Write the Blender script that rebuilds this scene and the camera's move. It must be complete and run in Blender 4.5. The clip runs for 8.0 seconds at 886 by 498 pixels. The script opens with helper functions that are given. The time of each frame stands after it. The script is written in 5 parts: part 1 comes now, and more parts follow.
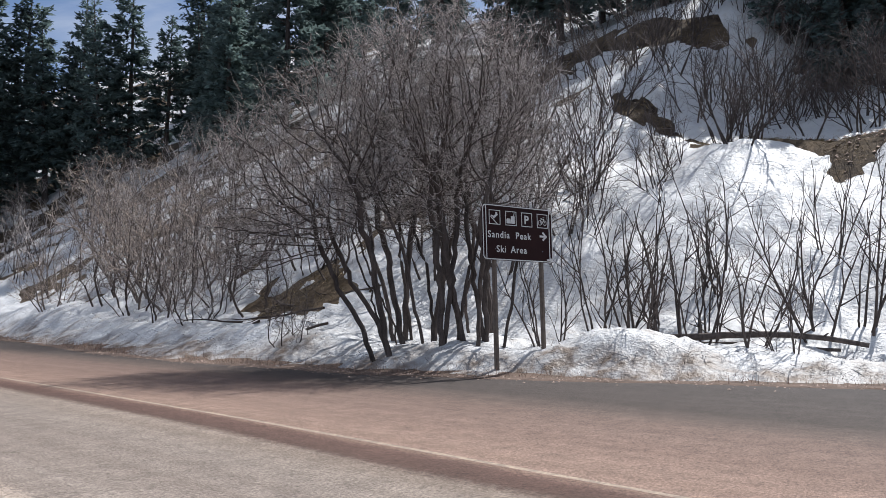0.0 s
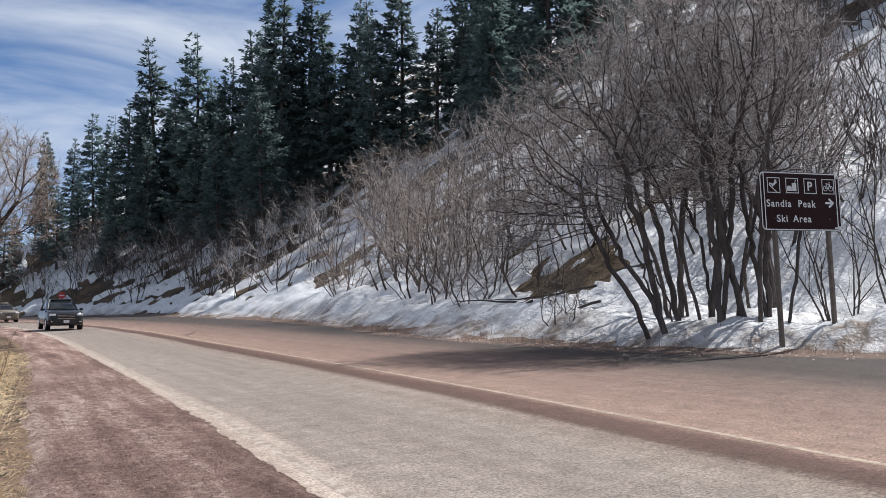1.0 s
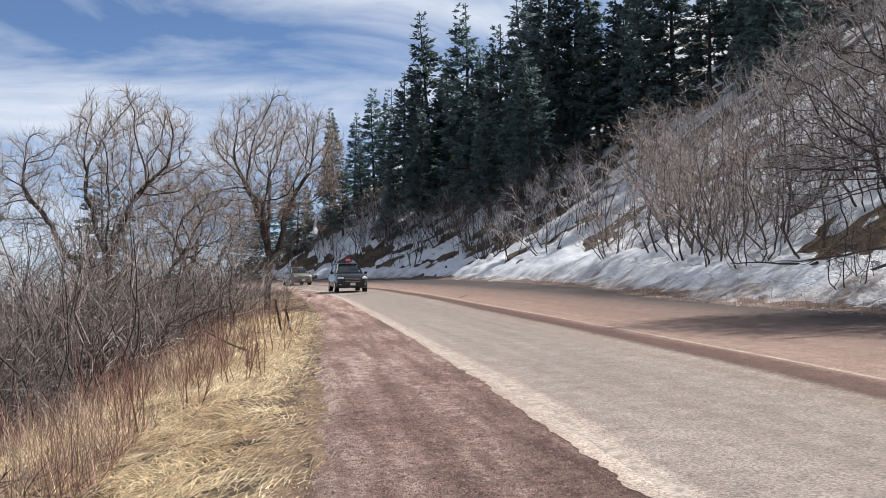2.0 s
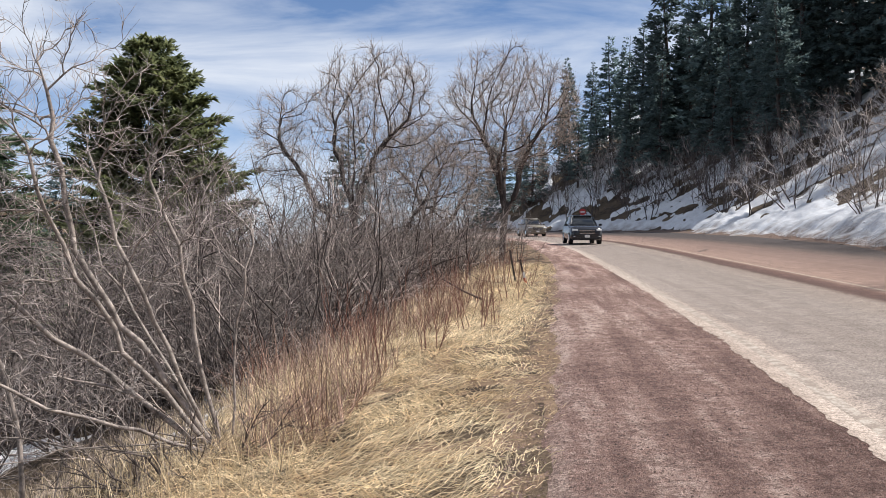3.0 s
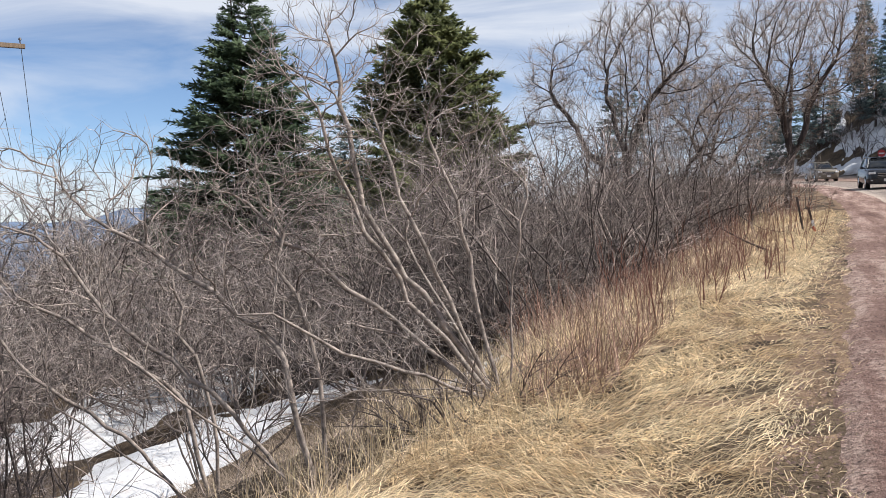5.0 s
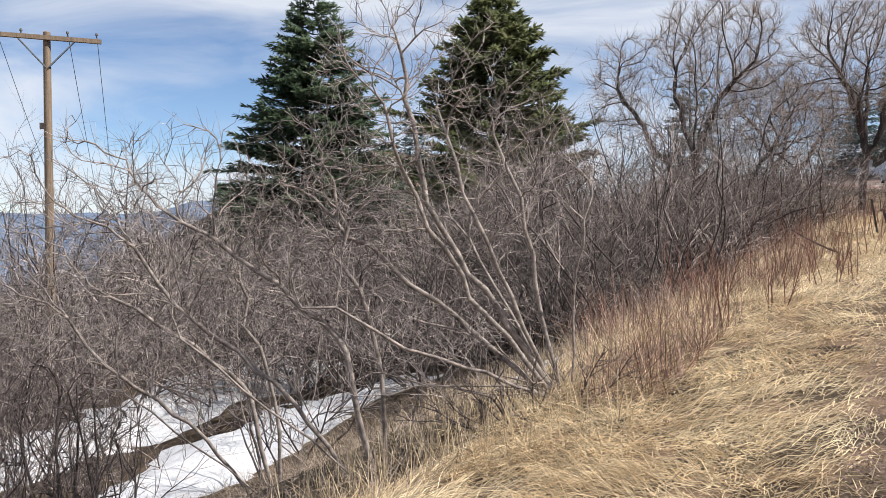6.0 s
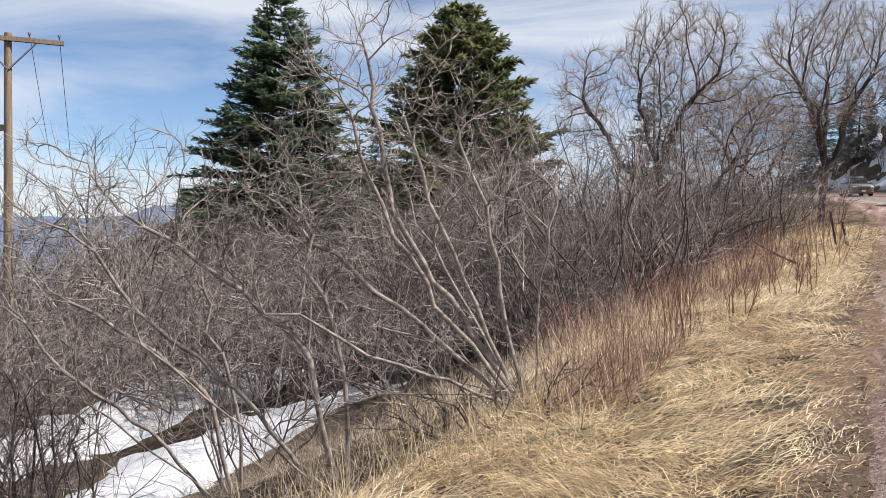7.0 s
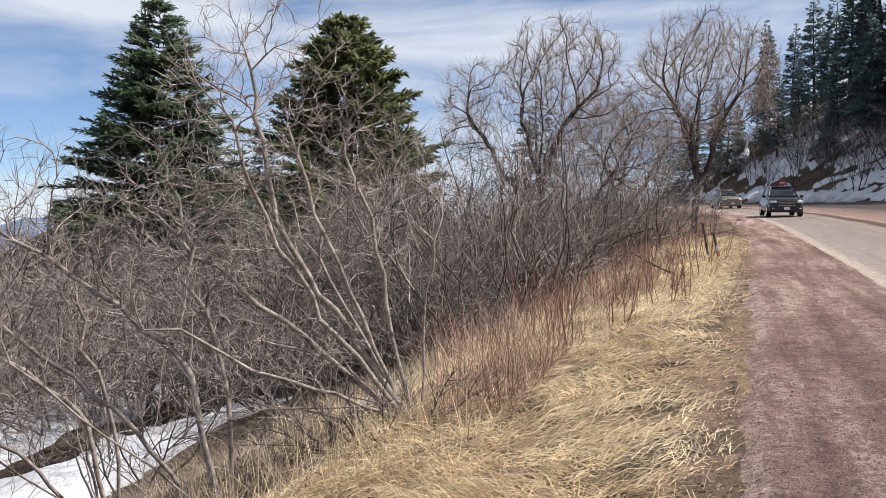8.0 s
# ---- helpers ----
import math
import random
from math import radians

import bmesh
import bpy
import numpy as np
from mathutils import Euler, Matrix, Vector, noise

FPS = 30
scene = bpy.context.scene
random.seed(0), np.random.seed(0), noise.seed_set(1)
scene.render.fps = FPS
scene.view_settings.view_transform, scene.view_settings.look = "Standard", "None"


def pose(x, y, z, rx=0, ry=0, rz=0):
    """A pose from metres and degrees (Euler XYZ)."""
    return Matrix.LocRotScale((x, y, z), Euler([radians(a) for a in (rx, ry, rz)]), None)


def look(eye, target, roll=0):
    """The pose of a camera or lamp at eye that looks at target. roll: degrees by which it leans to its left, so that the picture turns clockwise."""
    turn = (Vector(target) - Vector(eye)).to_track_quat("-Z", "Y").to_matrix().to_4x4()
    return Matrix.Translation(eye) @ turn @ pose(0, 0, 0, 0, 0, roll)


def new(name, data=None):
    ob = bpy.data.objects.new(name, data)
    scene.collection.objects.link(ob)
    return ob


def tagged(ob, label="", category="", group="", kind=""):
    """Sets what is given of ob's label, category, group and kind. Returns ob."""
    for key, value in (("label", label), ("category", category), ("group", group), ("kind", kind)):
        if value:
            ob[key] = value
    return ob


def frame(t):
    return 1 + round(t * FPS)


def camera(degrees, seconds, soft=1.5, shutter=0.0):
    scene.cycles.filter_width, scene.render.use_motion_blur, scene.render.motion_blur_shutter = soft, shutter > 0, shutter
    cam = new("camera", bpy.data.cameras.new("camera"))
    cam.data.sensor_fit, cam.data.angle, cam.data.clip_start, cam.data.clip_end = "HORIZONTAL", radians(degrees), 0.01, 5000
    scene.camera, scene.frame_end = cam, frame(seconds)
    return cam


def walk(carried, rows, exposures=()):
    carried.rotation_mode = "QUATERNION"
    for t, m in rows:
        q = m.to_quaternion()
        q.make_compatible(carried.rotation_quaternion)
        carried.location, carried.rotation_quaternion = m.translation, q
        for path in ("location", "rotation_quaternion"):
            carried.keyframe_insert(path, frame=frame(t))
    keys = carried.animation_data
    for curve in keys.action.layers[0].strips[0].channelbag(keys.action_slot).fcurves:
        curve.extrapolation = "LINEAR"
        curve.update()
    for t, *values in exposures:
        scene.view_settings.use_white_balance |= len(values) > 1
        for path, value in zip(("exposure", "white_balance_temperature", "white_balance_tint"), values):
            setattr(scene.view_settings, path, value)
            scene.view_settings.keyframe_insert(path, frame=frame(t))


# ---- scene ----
cam = camera(50.4, 8.0, soft=0.5)
PATH = [(0.0, 96.52, 1.19, -42.48), (0.5, 96.15, 1.53, -34.06), (1.0, 95.65, 1.82, -26.01), (1.5, 94.9, 1.78, -17.78), (2.0, 93.85, 1.36, -9.73),
        (2.2, 93.34, 1.17, -6.63), (3.3, 90.28, -0.14, 7.9), (3.5, 89.82, 0.01, 10.0), (4.0, 88.98, 0.52, 14.36), (4.5, 88.48, 0.83, 17.82),
        (5.0, 88.26, 0.93, 20.93), (5.2, 88.2, 0.89, 22.07), (6.3, 88.15, -0.09, 25.02), (6.5, 88.28, -0.28, 24.73), (7.0, 88.57, -0.54, 22.68),
        (7.5, 88.98, -0.53, 19.35), (8.0, 89.35, -0.36, 15.74)]
walk(cam, [(t, pose(0, 0, 1.6, rx, ry, rz)) for t, rx, ry, rz in PATH], exposures=[(0.0, 0.05, 6080, 10), (1.0, 0.14, 6080, 10), (1.5, 0.23, 6150, 10), (2.2, 0.26, 6180, 10), (3.5, 0.25, 6250, 11), (8.0, 0.22, 6280, 11)])

# ---- sky, sun ----
SUN_AZ, SUN_EL = 84.0, 54.0        # degrees right of the road's direction, above the horizon
world = bpy.data.worlds.new("sky")
scene.world = world
world.use_nodes = True
wt = world.node_tree
sky = wt.nodes.new("ShaderNodeTexSky")
sky.sky_type = "NISHITA"
sky.sun_disc = False
sky.sun_elevation, sky.sun_rotation = radians(SUN_EL), radians(SUN_AZ)
sky.altitude, sky.air_density, sky.dust_density, sky.ozone_density = 2600, 0.9, 0.08, 2.4
back = wt.nodes["Background"]
back.inputs["Strength"].default_value = 0.106
co = wt.nodes.new("ShaderNodeTexCoord")
# thin streaks of high cloud: noise on the direction, drawn out sideways
stretch = wt.nodes.new("ShaderNodeMapping")
stretch.inputs["Scale"].default_value = (1.5, 2.0, 6.0)
stretch.inputs["Rotation"].default_value = (0.12, 0.1, 0.5)
streak = wt.nodes.new("ShaderNodeTexNoise")
streak.inputs["Scale"].default_value, streak.inputs["Detail"].default_value, streak.inputs["Roughness"].default_value = 1.7, 8, 0.55
streak.inputs["Distortion"].default_value = 0.6
ramp = wt.nodes.new("ShaderNodeValToRGB")
ramp.color_ramp.elements[0].position, ramp.color_ramp.elements[1].position = 0.38, 0.63
ramp.color_ramp.elements[1].color = (0.85, 0.85, 0.85, 1)
blend = wt.nodes.new("ShaderNodeMix")
blend.data_type = "RGBA"
blend.inputs["B"].default_value = (6.9, 7.1, 7.4, 1)
wt.links.new(co.outputs["Generated"], stretch.inputs["Vector"])
wt.links.new(stretch.outputs["Vector"], streak.inputs["Vector"])
wt.links.new(streak.outputs["Fac"], ramp.inputs["Fac"])
wt.links.new(ramp.outputs["Color"], blend.inputs["Factor"])
wt.links.new(sky.outputs["Color"], blend.inputs["A"])
wt.links.new(blend.outputs["Result"], back.inputs["Color"])
sun = new("sun", bpy.data.lights.new("sun", "SUN"))
sun.data.energy, sun.data.angle, sun.data.color = 5.7, radians(0.53), (1.0, 0.95, 0.87)
sa, se = radians(SUN_AZ), radians(SUN_EL)
sun.matrix_world = look((math.sin(sa) * math.cos(se) * 50, math.cos(sa) * math.cos(se) * 50, math.sin(se) * 50), (0, 0, 0))


# ---- materials ----
def nodes_of(name, rough=0.8, spec=0.3):
    m = bpy.data.materials.new(name)
    m.use_nodes = True
    b = m.node_tree.nodes["Principled BSDF"]
    b.inputs["Roughness"].default_value = rough
    b.inputs["Specular IOR Level"].default_value = spec
    return m, m.node_tree, b


def noise_fac(t, scale, detail=4, rough=0.55, stretch=None, vec=None):
    """A noise on world-sized object coordinates; returns its Fac socket."""
    n = t.nodes.new("ShaderNodeTexNoise")
    n.inputs["Scale"].default_value, n.inputs["Detail"].default_value, n.inputs["Roughness"].default_value = scale, detail, rough
    if vec is None:
        vec = t.nodes.new("ShaderNodeTexCoord").outputs["Object"]
    if stretch:
        mp = t.nodes.new("ShaderNodeMapping")
        mp.inputs["Scale"].default_value = stretch
        t.links.new(vec, mp.inputs["Vector"])
        vec = mp.outputs["Vector"]
    t.links.new(vec, n.inputs["Vector"])
    return n.outputs["Fac"]


def ramped(t, fac, stops):
    r = t.nodes.new("ShaderNodeValToRGB")
    r.color_ramp.elements[0].position, r.color_ramp.elements[0].color = stops[0][0], (*stops[0][1], 1)
    r.color_ramp.elements[1].position, r.color_ramp.elements[1].color = stops[-1][0], (*stops[-1][1], 1)
    for p, c in stops[1:-1]:
        r.color_ramp.elements.new(p).color = (*c, 1)
    t.links.new(fac, r.inputs["Fac"])
    return r.outputs["Color"]


def mixed(t, fac, a, b, mode="MIX"):
    m = t.nodes.new("ShaderNodeMix")
    m.data_type, m.blend_type = "RGBA", mode
    for key, v in (("Factor", fac), ("A", a), ("B", b)):
        if isinstance(v, (int, float)):
            m.inputs[key].default_value = v
        elif isinstance(v, tuple):
            m.inputs[key].default_value = (*v, 1)
        else:
            t.links.new(v, m.inputs[key])
    return m.outputs["Result"]


def maths(t, op, a, b=0.0, c=0.0, clamp=False):
    m = t.nodes.new("ShaderNodeMath")
    m.operation, m.use_clamp = op, clamp
    for k, v in enumerate((a, b, c)):
        if isinstance(v, (int, float)):
            m.inputs[k].default_value = v
        else:
            t.links.new(v, m.inputs[k])
    return m.outputs["Value"]


def bumped(t, bsdf, fac, strength, distance):
    b = t.nodes.new("ShaderNodeBump")
    b.inputs["Strength"].default_value, b.inputs["Distance"].default_value = strength, distance
    t.links.new(fac, b.inputs["Height"])
    t.links.new(b.outputs["Normal"], bsdf.inputs["Normal"])


def plain_mat(name, dark, light, scale=6.0, rough=0.8, spec=0.3, metal=0.0, bump=0.3, depth=0.01, stretch=None, per_island=0.0, per_object=0.0):
    """Two-tone noise at two scales with a fine relief; optionally each island or object a little lighter or darker."""
    m, t, b = nodes_of(name, rough, spec)
    b.inputs["Metallic"].default_value = metal
    coarse, fine = noise_fac(t, scale, 4, 0.6, stretch), noise_fac(t, scale * 7, 3, 0.6, stretch)
    both = maths(t, "ADD", maths(t, "MULTIPLY", coarse, 0.65), maths(t, "MULTIPLY", fine, 0.35))
    col = ramped(t, both, [(0.32, dark), (0.68, light)])
    for amount, socket in ((per_island, "Random Per Island"), (per_object, "Random")):
        if amount:
            src = t.nodes.new("ShaderNodeNewGeometry" if socket == "Random Per Island" else "ShaderNodeObjectInfo").outputs[socket]
            f = maths(t, "MULTIPLY_ADD", src, 2 * amount, 1 - amount)
            h = t.nodes.new("ShaderNodeHueSaturation")
            t.links.new(f, h.inputs["Value"])
            t.links.new(col, h.inputs["Color"])
            col = h.outputs["Color"]
    t.links.new(col, b.inputs["Base Color"])
    if bump:
        bumped(t, b, both, bump, depth)
    return m


bark_dark = plain_mat("bark_dark", (0.035, 0.028, 0.026), (0.13, 0.105, 0.095), 9, 0.85, 0.2, bump=0.6, depth=0.01, stretch=(1, 1, 0.25), per_object=0.2)
bark_grey = plain_mat("bark_grey", (0.055, 0.045, 0.04), (0.46, 0.385, 0.335), 12, 0.7, 0.3, bump=0.4, depth=0.005, per_island=0.4)
twig_brown = plain_mat("twig_brown", (0.058, 0.047, 0.044), (0.25, 0.20, 0.185), 5, 0.75, 0.3, bump=0, per_island=0.6, per_object=0.15)
twig_grey = plain_mat("twig_grey", (0.08, 0.065, 0.06), (0.56, 0.485, 0.445), 6, 0.7, 0.35, bump=0, per_island=0.6, per_object=0.15)
bark_mid = plain_mat("bark_mid", (0.085, 0.07, 0.063), (0.24, 0.20, 0.18), 9, 0.8, 0.25, bump=0, per_island=0.5, per_object=0.1)
twig_thicket = plain_mat("twig_thicket", (0.08, 0.065, 0.058), (0.47, 0.395, 0.35), 6, 0.75, 0.3, bump=0, per_island=0.85, per_object=0.3)
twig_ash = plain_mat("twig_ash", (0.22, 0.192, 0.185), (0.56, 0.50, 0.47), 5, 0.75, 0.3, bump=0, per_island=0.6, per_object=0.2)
twig_willow = plain_mat("twig_willow", (0.18, 0.145, 0.125), (0.52, 0.43, 0.365), 4, 0.75, 0.3, bump=0, per_island=0.6)
twig_red = plain_mat("twig_red", (0.10, 0.045, 0.035), (0.26, 0.13, 0.09), 5, 0.7, 0.3, bump=0, per_island=0.6)
twig_tan = plain_mat("twig_tan", (0.17, 0.13, 0.10), (0.38, 0.30, 0.23), 4, 0.75, 0.3, bump=0, per_island=0.6, per_object=0.15)
# distant conifers: aerial haze mixed into the colour, paler and bluer
needles_far_hazed = plain_mat("needles_far_hazed", (0.09, 0.135, 0.138), (0.195, 0.25, 0.235), 0.9, 0.65, 0.25, bump=0, per_island=0.35, per_object=0.25)
needles_near = plain_mat("needles_near", (0.06, 0.10, 0.065), (0.21, 0.26, 0.15), 0.8, 0.6, 0.3, bump=0, per_island=0.35, per_object=0.1)
# sunlit variant of the spruce needles: the sun's yellow is put into the colour
needles_sunlit = plain_mat("needles_sunlit_tone", (0.07, 0.10, 0.05), (0.32, 0.33, 0.16), 0.8, 0.6, 0.3, bump=0, per_island=0.35)
straw = plain_mat("straw", (0.38, 0.26, 0.14), (0.95, 0.80, 0.55), 1.6, 0.6, 0.3, bump=0, per_island=0.6)
bank_straw = plain_mat("bank_straw", (0.09, 0.065, 0.035), (0.34, 0.26, 0.14), 1.6, 0.8, 0.2, bump=0, per_island=0.6)
stalk_brown = plain_mat("stalk_brown", (0.14, 0.08, 0.062), (0.42, 0.275, 0.205), 1.5, 0.7, 0.3, bump=0, per_island=0.6)
weathered_wood = plain_mat("weathered_wood", (0.16, 0.115, 0.08), (0.36, 0.27, 0.19), 14, 0.8, 0.2, bump=0.4, depth=0.01, stretch=(1, 1, 0.08))
post_metal = plain_mat("post_metal", (0.10, 0.075, 0.06), (0.20, 0.16, 0.13), 10, 0.6, 0.4, bump=0.2, depth=0.003)
wire_grey = plain_mat("wire_grey", (0.10, 0.11, 0.12), (0.2, 0.21, 0.23), 5, 0.5, 0.4, bump=0)
stone = plain_mat("stone", (0.16, 0.11, 0.09), (0.42, 0.32, 0.27), 6, 0.85, 0.2, bump=0.4, depth=0.01, per_island=0.35)
gravel_stone = plain_mat("gravel_stone", (0.06, 0.038, 0.033), (0.22, 0.15, 0.128), 6, 0.9, 0.15, bump=0, per_island=0.5)
sign_brown = plain_mat("sign_brown", (0.020, 0.007, 0.007), (0.030, 0.011, 0.010), 3, 0.6, 0.15, bump=0.05, depth=0.002)
sign_white = plain_mat("sign_white", (0.62, 0.60, 0.58), (0.80, 0.79, 0.77), 20, 0.5, 0.4, bump=0)
sign_red = plain_mat("sign_red", (0.35, 0.03, 0.03), (0.5, 0.05, 0.05), 5, 0.5, 0.4, bump=0)
paint_red = plain_mat("paint_red", (0.45, 0.10, 0.06), (0.62, 0.18, 0.10), 14, 0.6, 0.3, bump=0)
car_dark = plain_mat("car_paint_dark", (0.012, 0.013, 0.018), (0.02, 0.022, 0.028), 1, 0.22, 0.6, bump=0)
car_tan = plain_mat("car_paint_tan", (0.14, 0.12, 0.09), (0.18, 0.155, 0.12), 1, 0.3, 0.5, bump=0)
car_glass = plain_mat("car_glass", (0.01, 0.012, 0.014), (0.02, 0.022, 0.025), 1, 0.05, 0.7, bump=0)
chrome = plain_mat("chrome", (0.55, 0.56, 0.58), (0.7, 0.7, 0.72), 4, 0.18, 0.5, metal=1.0, bump=0)
lamp_glass = plain_mat("lamp_glass", (0.65, 0.66, 0.68), (0.85, 0.86, 0.88), 9, 0.12, 0.6, bump=0)
rubber = plain_mat("rubber", (0.012, 0.012, 0.012), (0.03, 0.03, 0.03), 20, 0.9, 0.2, bump=0.2)
porcelain = plain_mat("porcelain", (0.05, 0.04, 0.04), (0.12, 0.10, 0.09), 9, 0.3, 0.5, bump=0)
thatch = plain_mat("thatch", (0.065, 0.043, 0.029), (0.27, 0.182, 0.115), 5, 0.9, 0.2, bump=0.9, depth=0.05, stretch=(1.6, 0.6, 1))
mud = plain_mat("mud", (0.06, 0.042, 0.034), (0.19, 0.13, 0.10), 3, 0.9, 0.25, bump=0.7, depth=0.03)
# ridge colour carries the blue distance haze itself
far_hills_hazed = plain_mat("far_hills_hazed", (0.10, 0.14, 0.21), (0.17, 0.22, 0.31), 0.004, 0.95, 0.1, bump=0)


def ground_material():
    m, t, b = nodes_of("litter_and_earth", 0.95, 0.15)
    big, mid, fine = noise_fac(t, 0.22, 5, 0.6), noise_fac(t, 2.2, 5, 0.65), noise_fac(t, 26, 4, 0.7)
    a = ramped(t, mid, [(0.34, (0.024, 0.018, 0.015)), (0.5, (0.066, 0.048, 0.035)), (0.66, (0.155, 0.112, 0.072))])
    c = ramped(t, fine, [(0.3, (0.35, 0.33, 0.3)), (0.7, (1.0, 1.0, 1.0))])
    col = mixed(t, 0.8, a, c, "MULTIPLY")
    col = mixed(t, ramped(t, big, [(0.42, (0, 0, 0)), (0.6, (0.55, 0.55, 0.55))]), col, (0.155, 0.112, 0.072))
    t.links.new(col, b.inputs["Base Color"])
    bumped(t, b, maths(t, "ADD", mid, fine), 0.7, 0.05)
    return m


def snow_material():
    m, t, b = nodes_of("old_snow", 0.55, 0.35)
    b.inputs["Subsurface Weight"].default_value = 0.0
    big, mid, fine = noise_fac(t, 0.35, 5, 0.6), noise_fac(t, 2.6, 5, 0.6), noise_fac(t, 22, 4, 0.65)
    col = ramped(t, big, [(0.3, (0.47, 0.475, 0.495)), (0.6, (0.645, 0.645, 0.655))])
    dirt = ramped(t, maths(t, "ADD", maths(t, "MULTIPLY", mid, 0.7), maths(t, "MULTIPLY", fine, 0.3)), [(0.52, (0, 0, 0)), (0.70, (0.6, 0.6, 0.6))])
    col = mixed(t, dirt, col, (0.42, 0.36, 0.31))
    speck = ramped(t, noise_fac(t, 60, 2, 0.5), [(0.66, (0, 0, 0)), (0.72, (0.5, 0.5, 0.5))])
    col = mixed(t, speck, col, (0.22, 0.17, 0.14))
    # earth thrown up by the plough along the road's edge: follows the attribute 'soil'
    at = t.nodes.new("ShaderNodeAttribute")
    at.attribute_name = "soil"
    soil = maths(t, "MULTIPLY", at.outputs["Fac"], ramped(t, mid, [(0.3, (0.35, 0.35, 0.35)), (0.6, (1, 1, 1))]))
    col = mixed(t, soil, col, (0.16, 0.115, 0.085))
    t.links.new(col, b.inputs["Base Color"])
    cups = noise_fac(t, 7.5, 3, 0.6)
    bumped(t, b, maths(t, "ADD", maths(t, "ADD", mid, cups), maths(t, "MULTIPLY", fine, 0.12)), 0.5, 0.1)
    return m


def road_material():
    """Sun-bleached asphalt, reddened by grit: the bands run along the road, by the attribute 'across' (metres right of the fog line)."""
    m, t, b = nodes_of("gritty_asphalt", 0.85, 0.25)
    at = t.nodes.new("ShaderNodeAttribute")
    at.attribute_name = "across"
    u = at.outputs["Fac"]
    streaky = noise_fac(t, 1.0, 5, 0.6, (1.6, 0.12, 1))
    mid, fine = noise_fac(t, 3.0, 6, 0.7), noise_fac(t, 34, 6, 0.95)
    uw = maths(t, "ADD", maths(t, "ADD", u, maths(t, "MULTIPLY_ADD", streaky, 0.5, -0.25)), maths(t, "MULTIPLY_ADD", noise_fac(t, 11, 5, 0.8), 0.5, -0.25))
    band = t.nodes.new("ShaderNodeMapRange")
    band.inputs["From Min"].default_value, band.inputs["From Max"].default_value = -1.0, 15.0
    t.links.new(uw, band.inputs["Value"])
    def at_u(v):
        return (v + 1.0) / 16.0
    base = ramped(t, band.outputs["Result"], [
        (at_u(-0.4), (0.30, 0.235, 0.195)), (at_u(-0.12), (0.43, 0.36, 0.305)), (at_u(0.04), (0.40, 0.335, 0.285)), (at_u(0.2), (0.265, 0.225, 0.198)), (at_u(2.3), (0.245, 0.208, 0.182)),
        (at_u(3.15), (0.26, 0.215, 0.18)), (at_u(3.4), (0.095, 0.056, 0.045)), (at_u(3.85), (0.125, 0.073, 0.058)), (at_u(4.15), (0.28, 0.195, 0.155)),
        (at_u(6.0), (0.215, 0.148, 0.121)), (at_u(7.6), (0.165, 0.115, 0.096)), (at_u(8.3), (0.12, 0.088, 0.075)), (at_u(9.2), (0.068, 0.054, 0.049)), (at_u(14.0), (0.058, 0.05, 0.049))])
    patch = ramped(t, mid, [(0.3, (0.74, 0.72, 0.71)), (0.7, (1.14, 1.12, 1.1))])
    grit = ramped(t, fine, [(0.42, (0.4, 0.39, 0.38)), (0.58, (1.5, 1.5, 1.5))])
    tyre = ramped(t, noise_fac(t, 1.0, 4, 0.6, (3.5, 0.05, 1)), [(0.35, (0.88, 0.86, 0.85)), (0.62, (1.04, 1.04, 1.04))])
    col = mixed(t, 1.0, mixed(t, 1.0, mixed(t, 1.0, base, patch, "MULTIPLY"), grit, "MULTIPLY"), tyre, "MULTIPLY")
    t.links.new(col, b.inputs["Base Color"])
    bumped(t, b, maths(t, "ADD", fine, mid), 0.35, 0.012)
    return m


def shoulder_material():
    m, t, b = nodes_of("red_gravel", 0.95, 0.15)
    streaky = noise_fac(t, 1.0, 5, 0.65, (2.2, 0.22, 1))
    mid, fine, grain = noise_fac(t, 5, 6, 0.8), noise_fac(t, 60, 5, 0.95), noise_fac(t, 130, 3, 0.8)
    col = ramped(t, maths(t, "ADD", maths(t, "MULTIPLY", streaky, 0.6), maths(t, "MULTIPLY", mid, 0.4)),
                 [(0.38, (0.14, 0.086, 0.073)), (0.5, (0.28, 0.185, 0.157)), (0.60, (0.52, 0.40, 0.345))])
    col = mixed(t, 1.0, col, ramped(t, fine, [(0.38, (0.35, 0.33, 0.32)), (0.62, (1.5, 1.48, 1.46))]), "MULTIPLY")
    clods = maths(t, "ADD", maths(t, "MULTIPLY", noise_fac(t, 16, 4, 0.75), 0.7), maths(t, "MULTIPLY", noise_fac(t, 2.0, 3, 0.6), 0.3))
    col = mixed(t, ramped(t, clods, [(0.50, (0, 0, 0)), (0.58, (0.55, 0.55, 0.55))]), col, (0.085, 0.052, 0.045))
    col = mixed(t, ramped(t, grain, [(0.62, (0, 0, 0)), (0.7, (0.6, 0.6, 0.6))]), col, (0.42, 0.34, 0.30))
    t.links.new(col, b.inputs["Base Color"])
    bumped(t, b, maths(t, "ADD", fine, maths(t, "MULTIPLY", mid, 1.5)), 0.9, 0.03)
    return m


def line_material(name, colour, worn):
    """Road paint, worn through to the asphalt in flecks."""
    m, t, b = nodes_of(name, 0.8, 0.25)
    n = maths(t, "ADD", maths(t, "MULTIPLY", noise_fac(t, 7, 5, 0.7), 0.6), maths(t, "MULTIPLY", noise_fac(t, 45, 3, 0.7), 0.4))
    t.links.new(ramped(t, n, [(worn - 0.06, (0.24, 0.19, 0.155)), (worn + 0.05, colour)]), b.inputs["Base Color"])
    bumped(t, b, n, 0.3, 0.006)
    return m


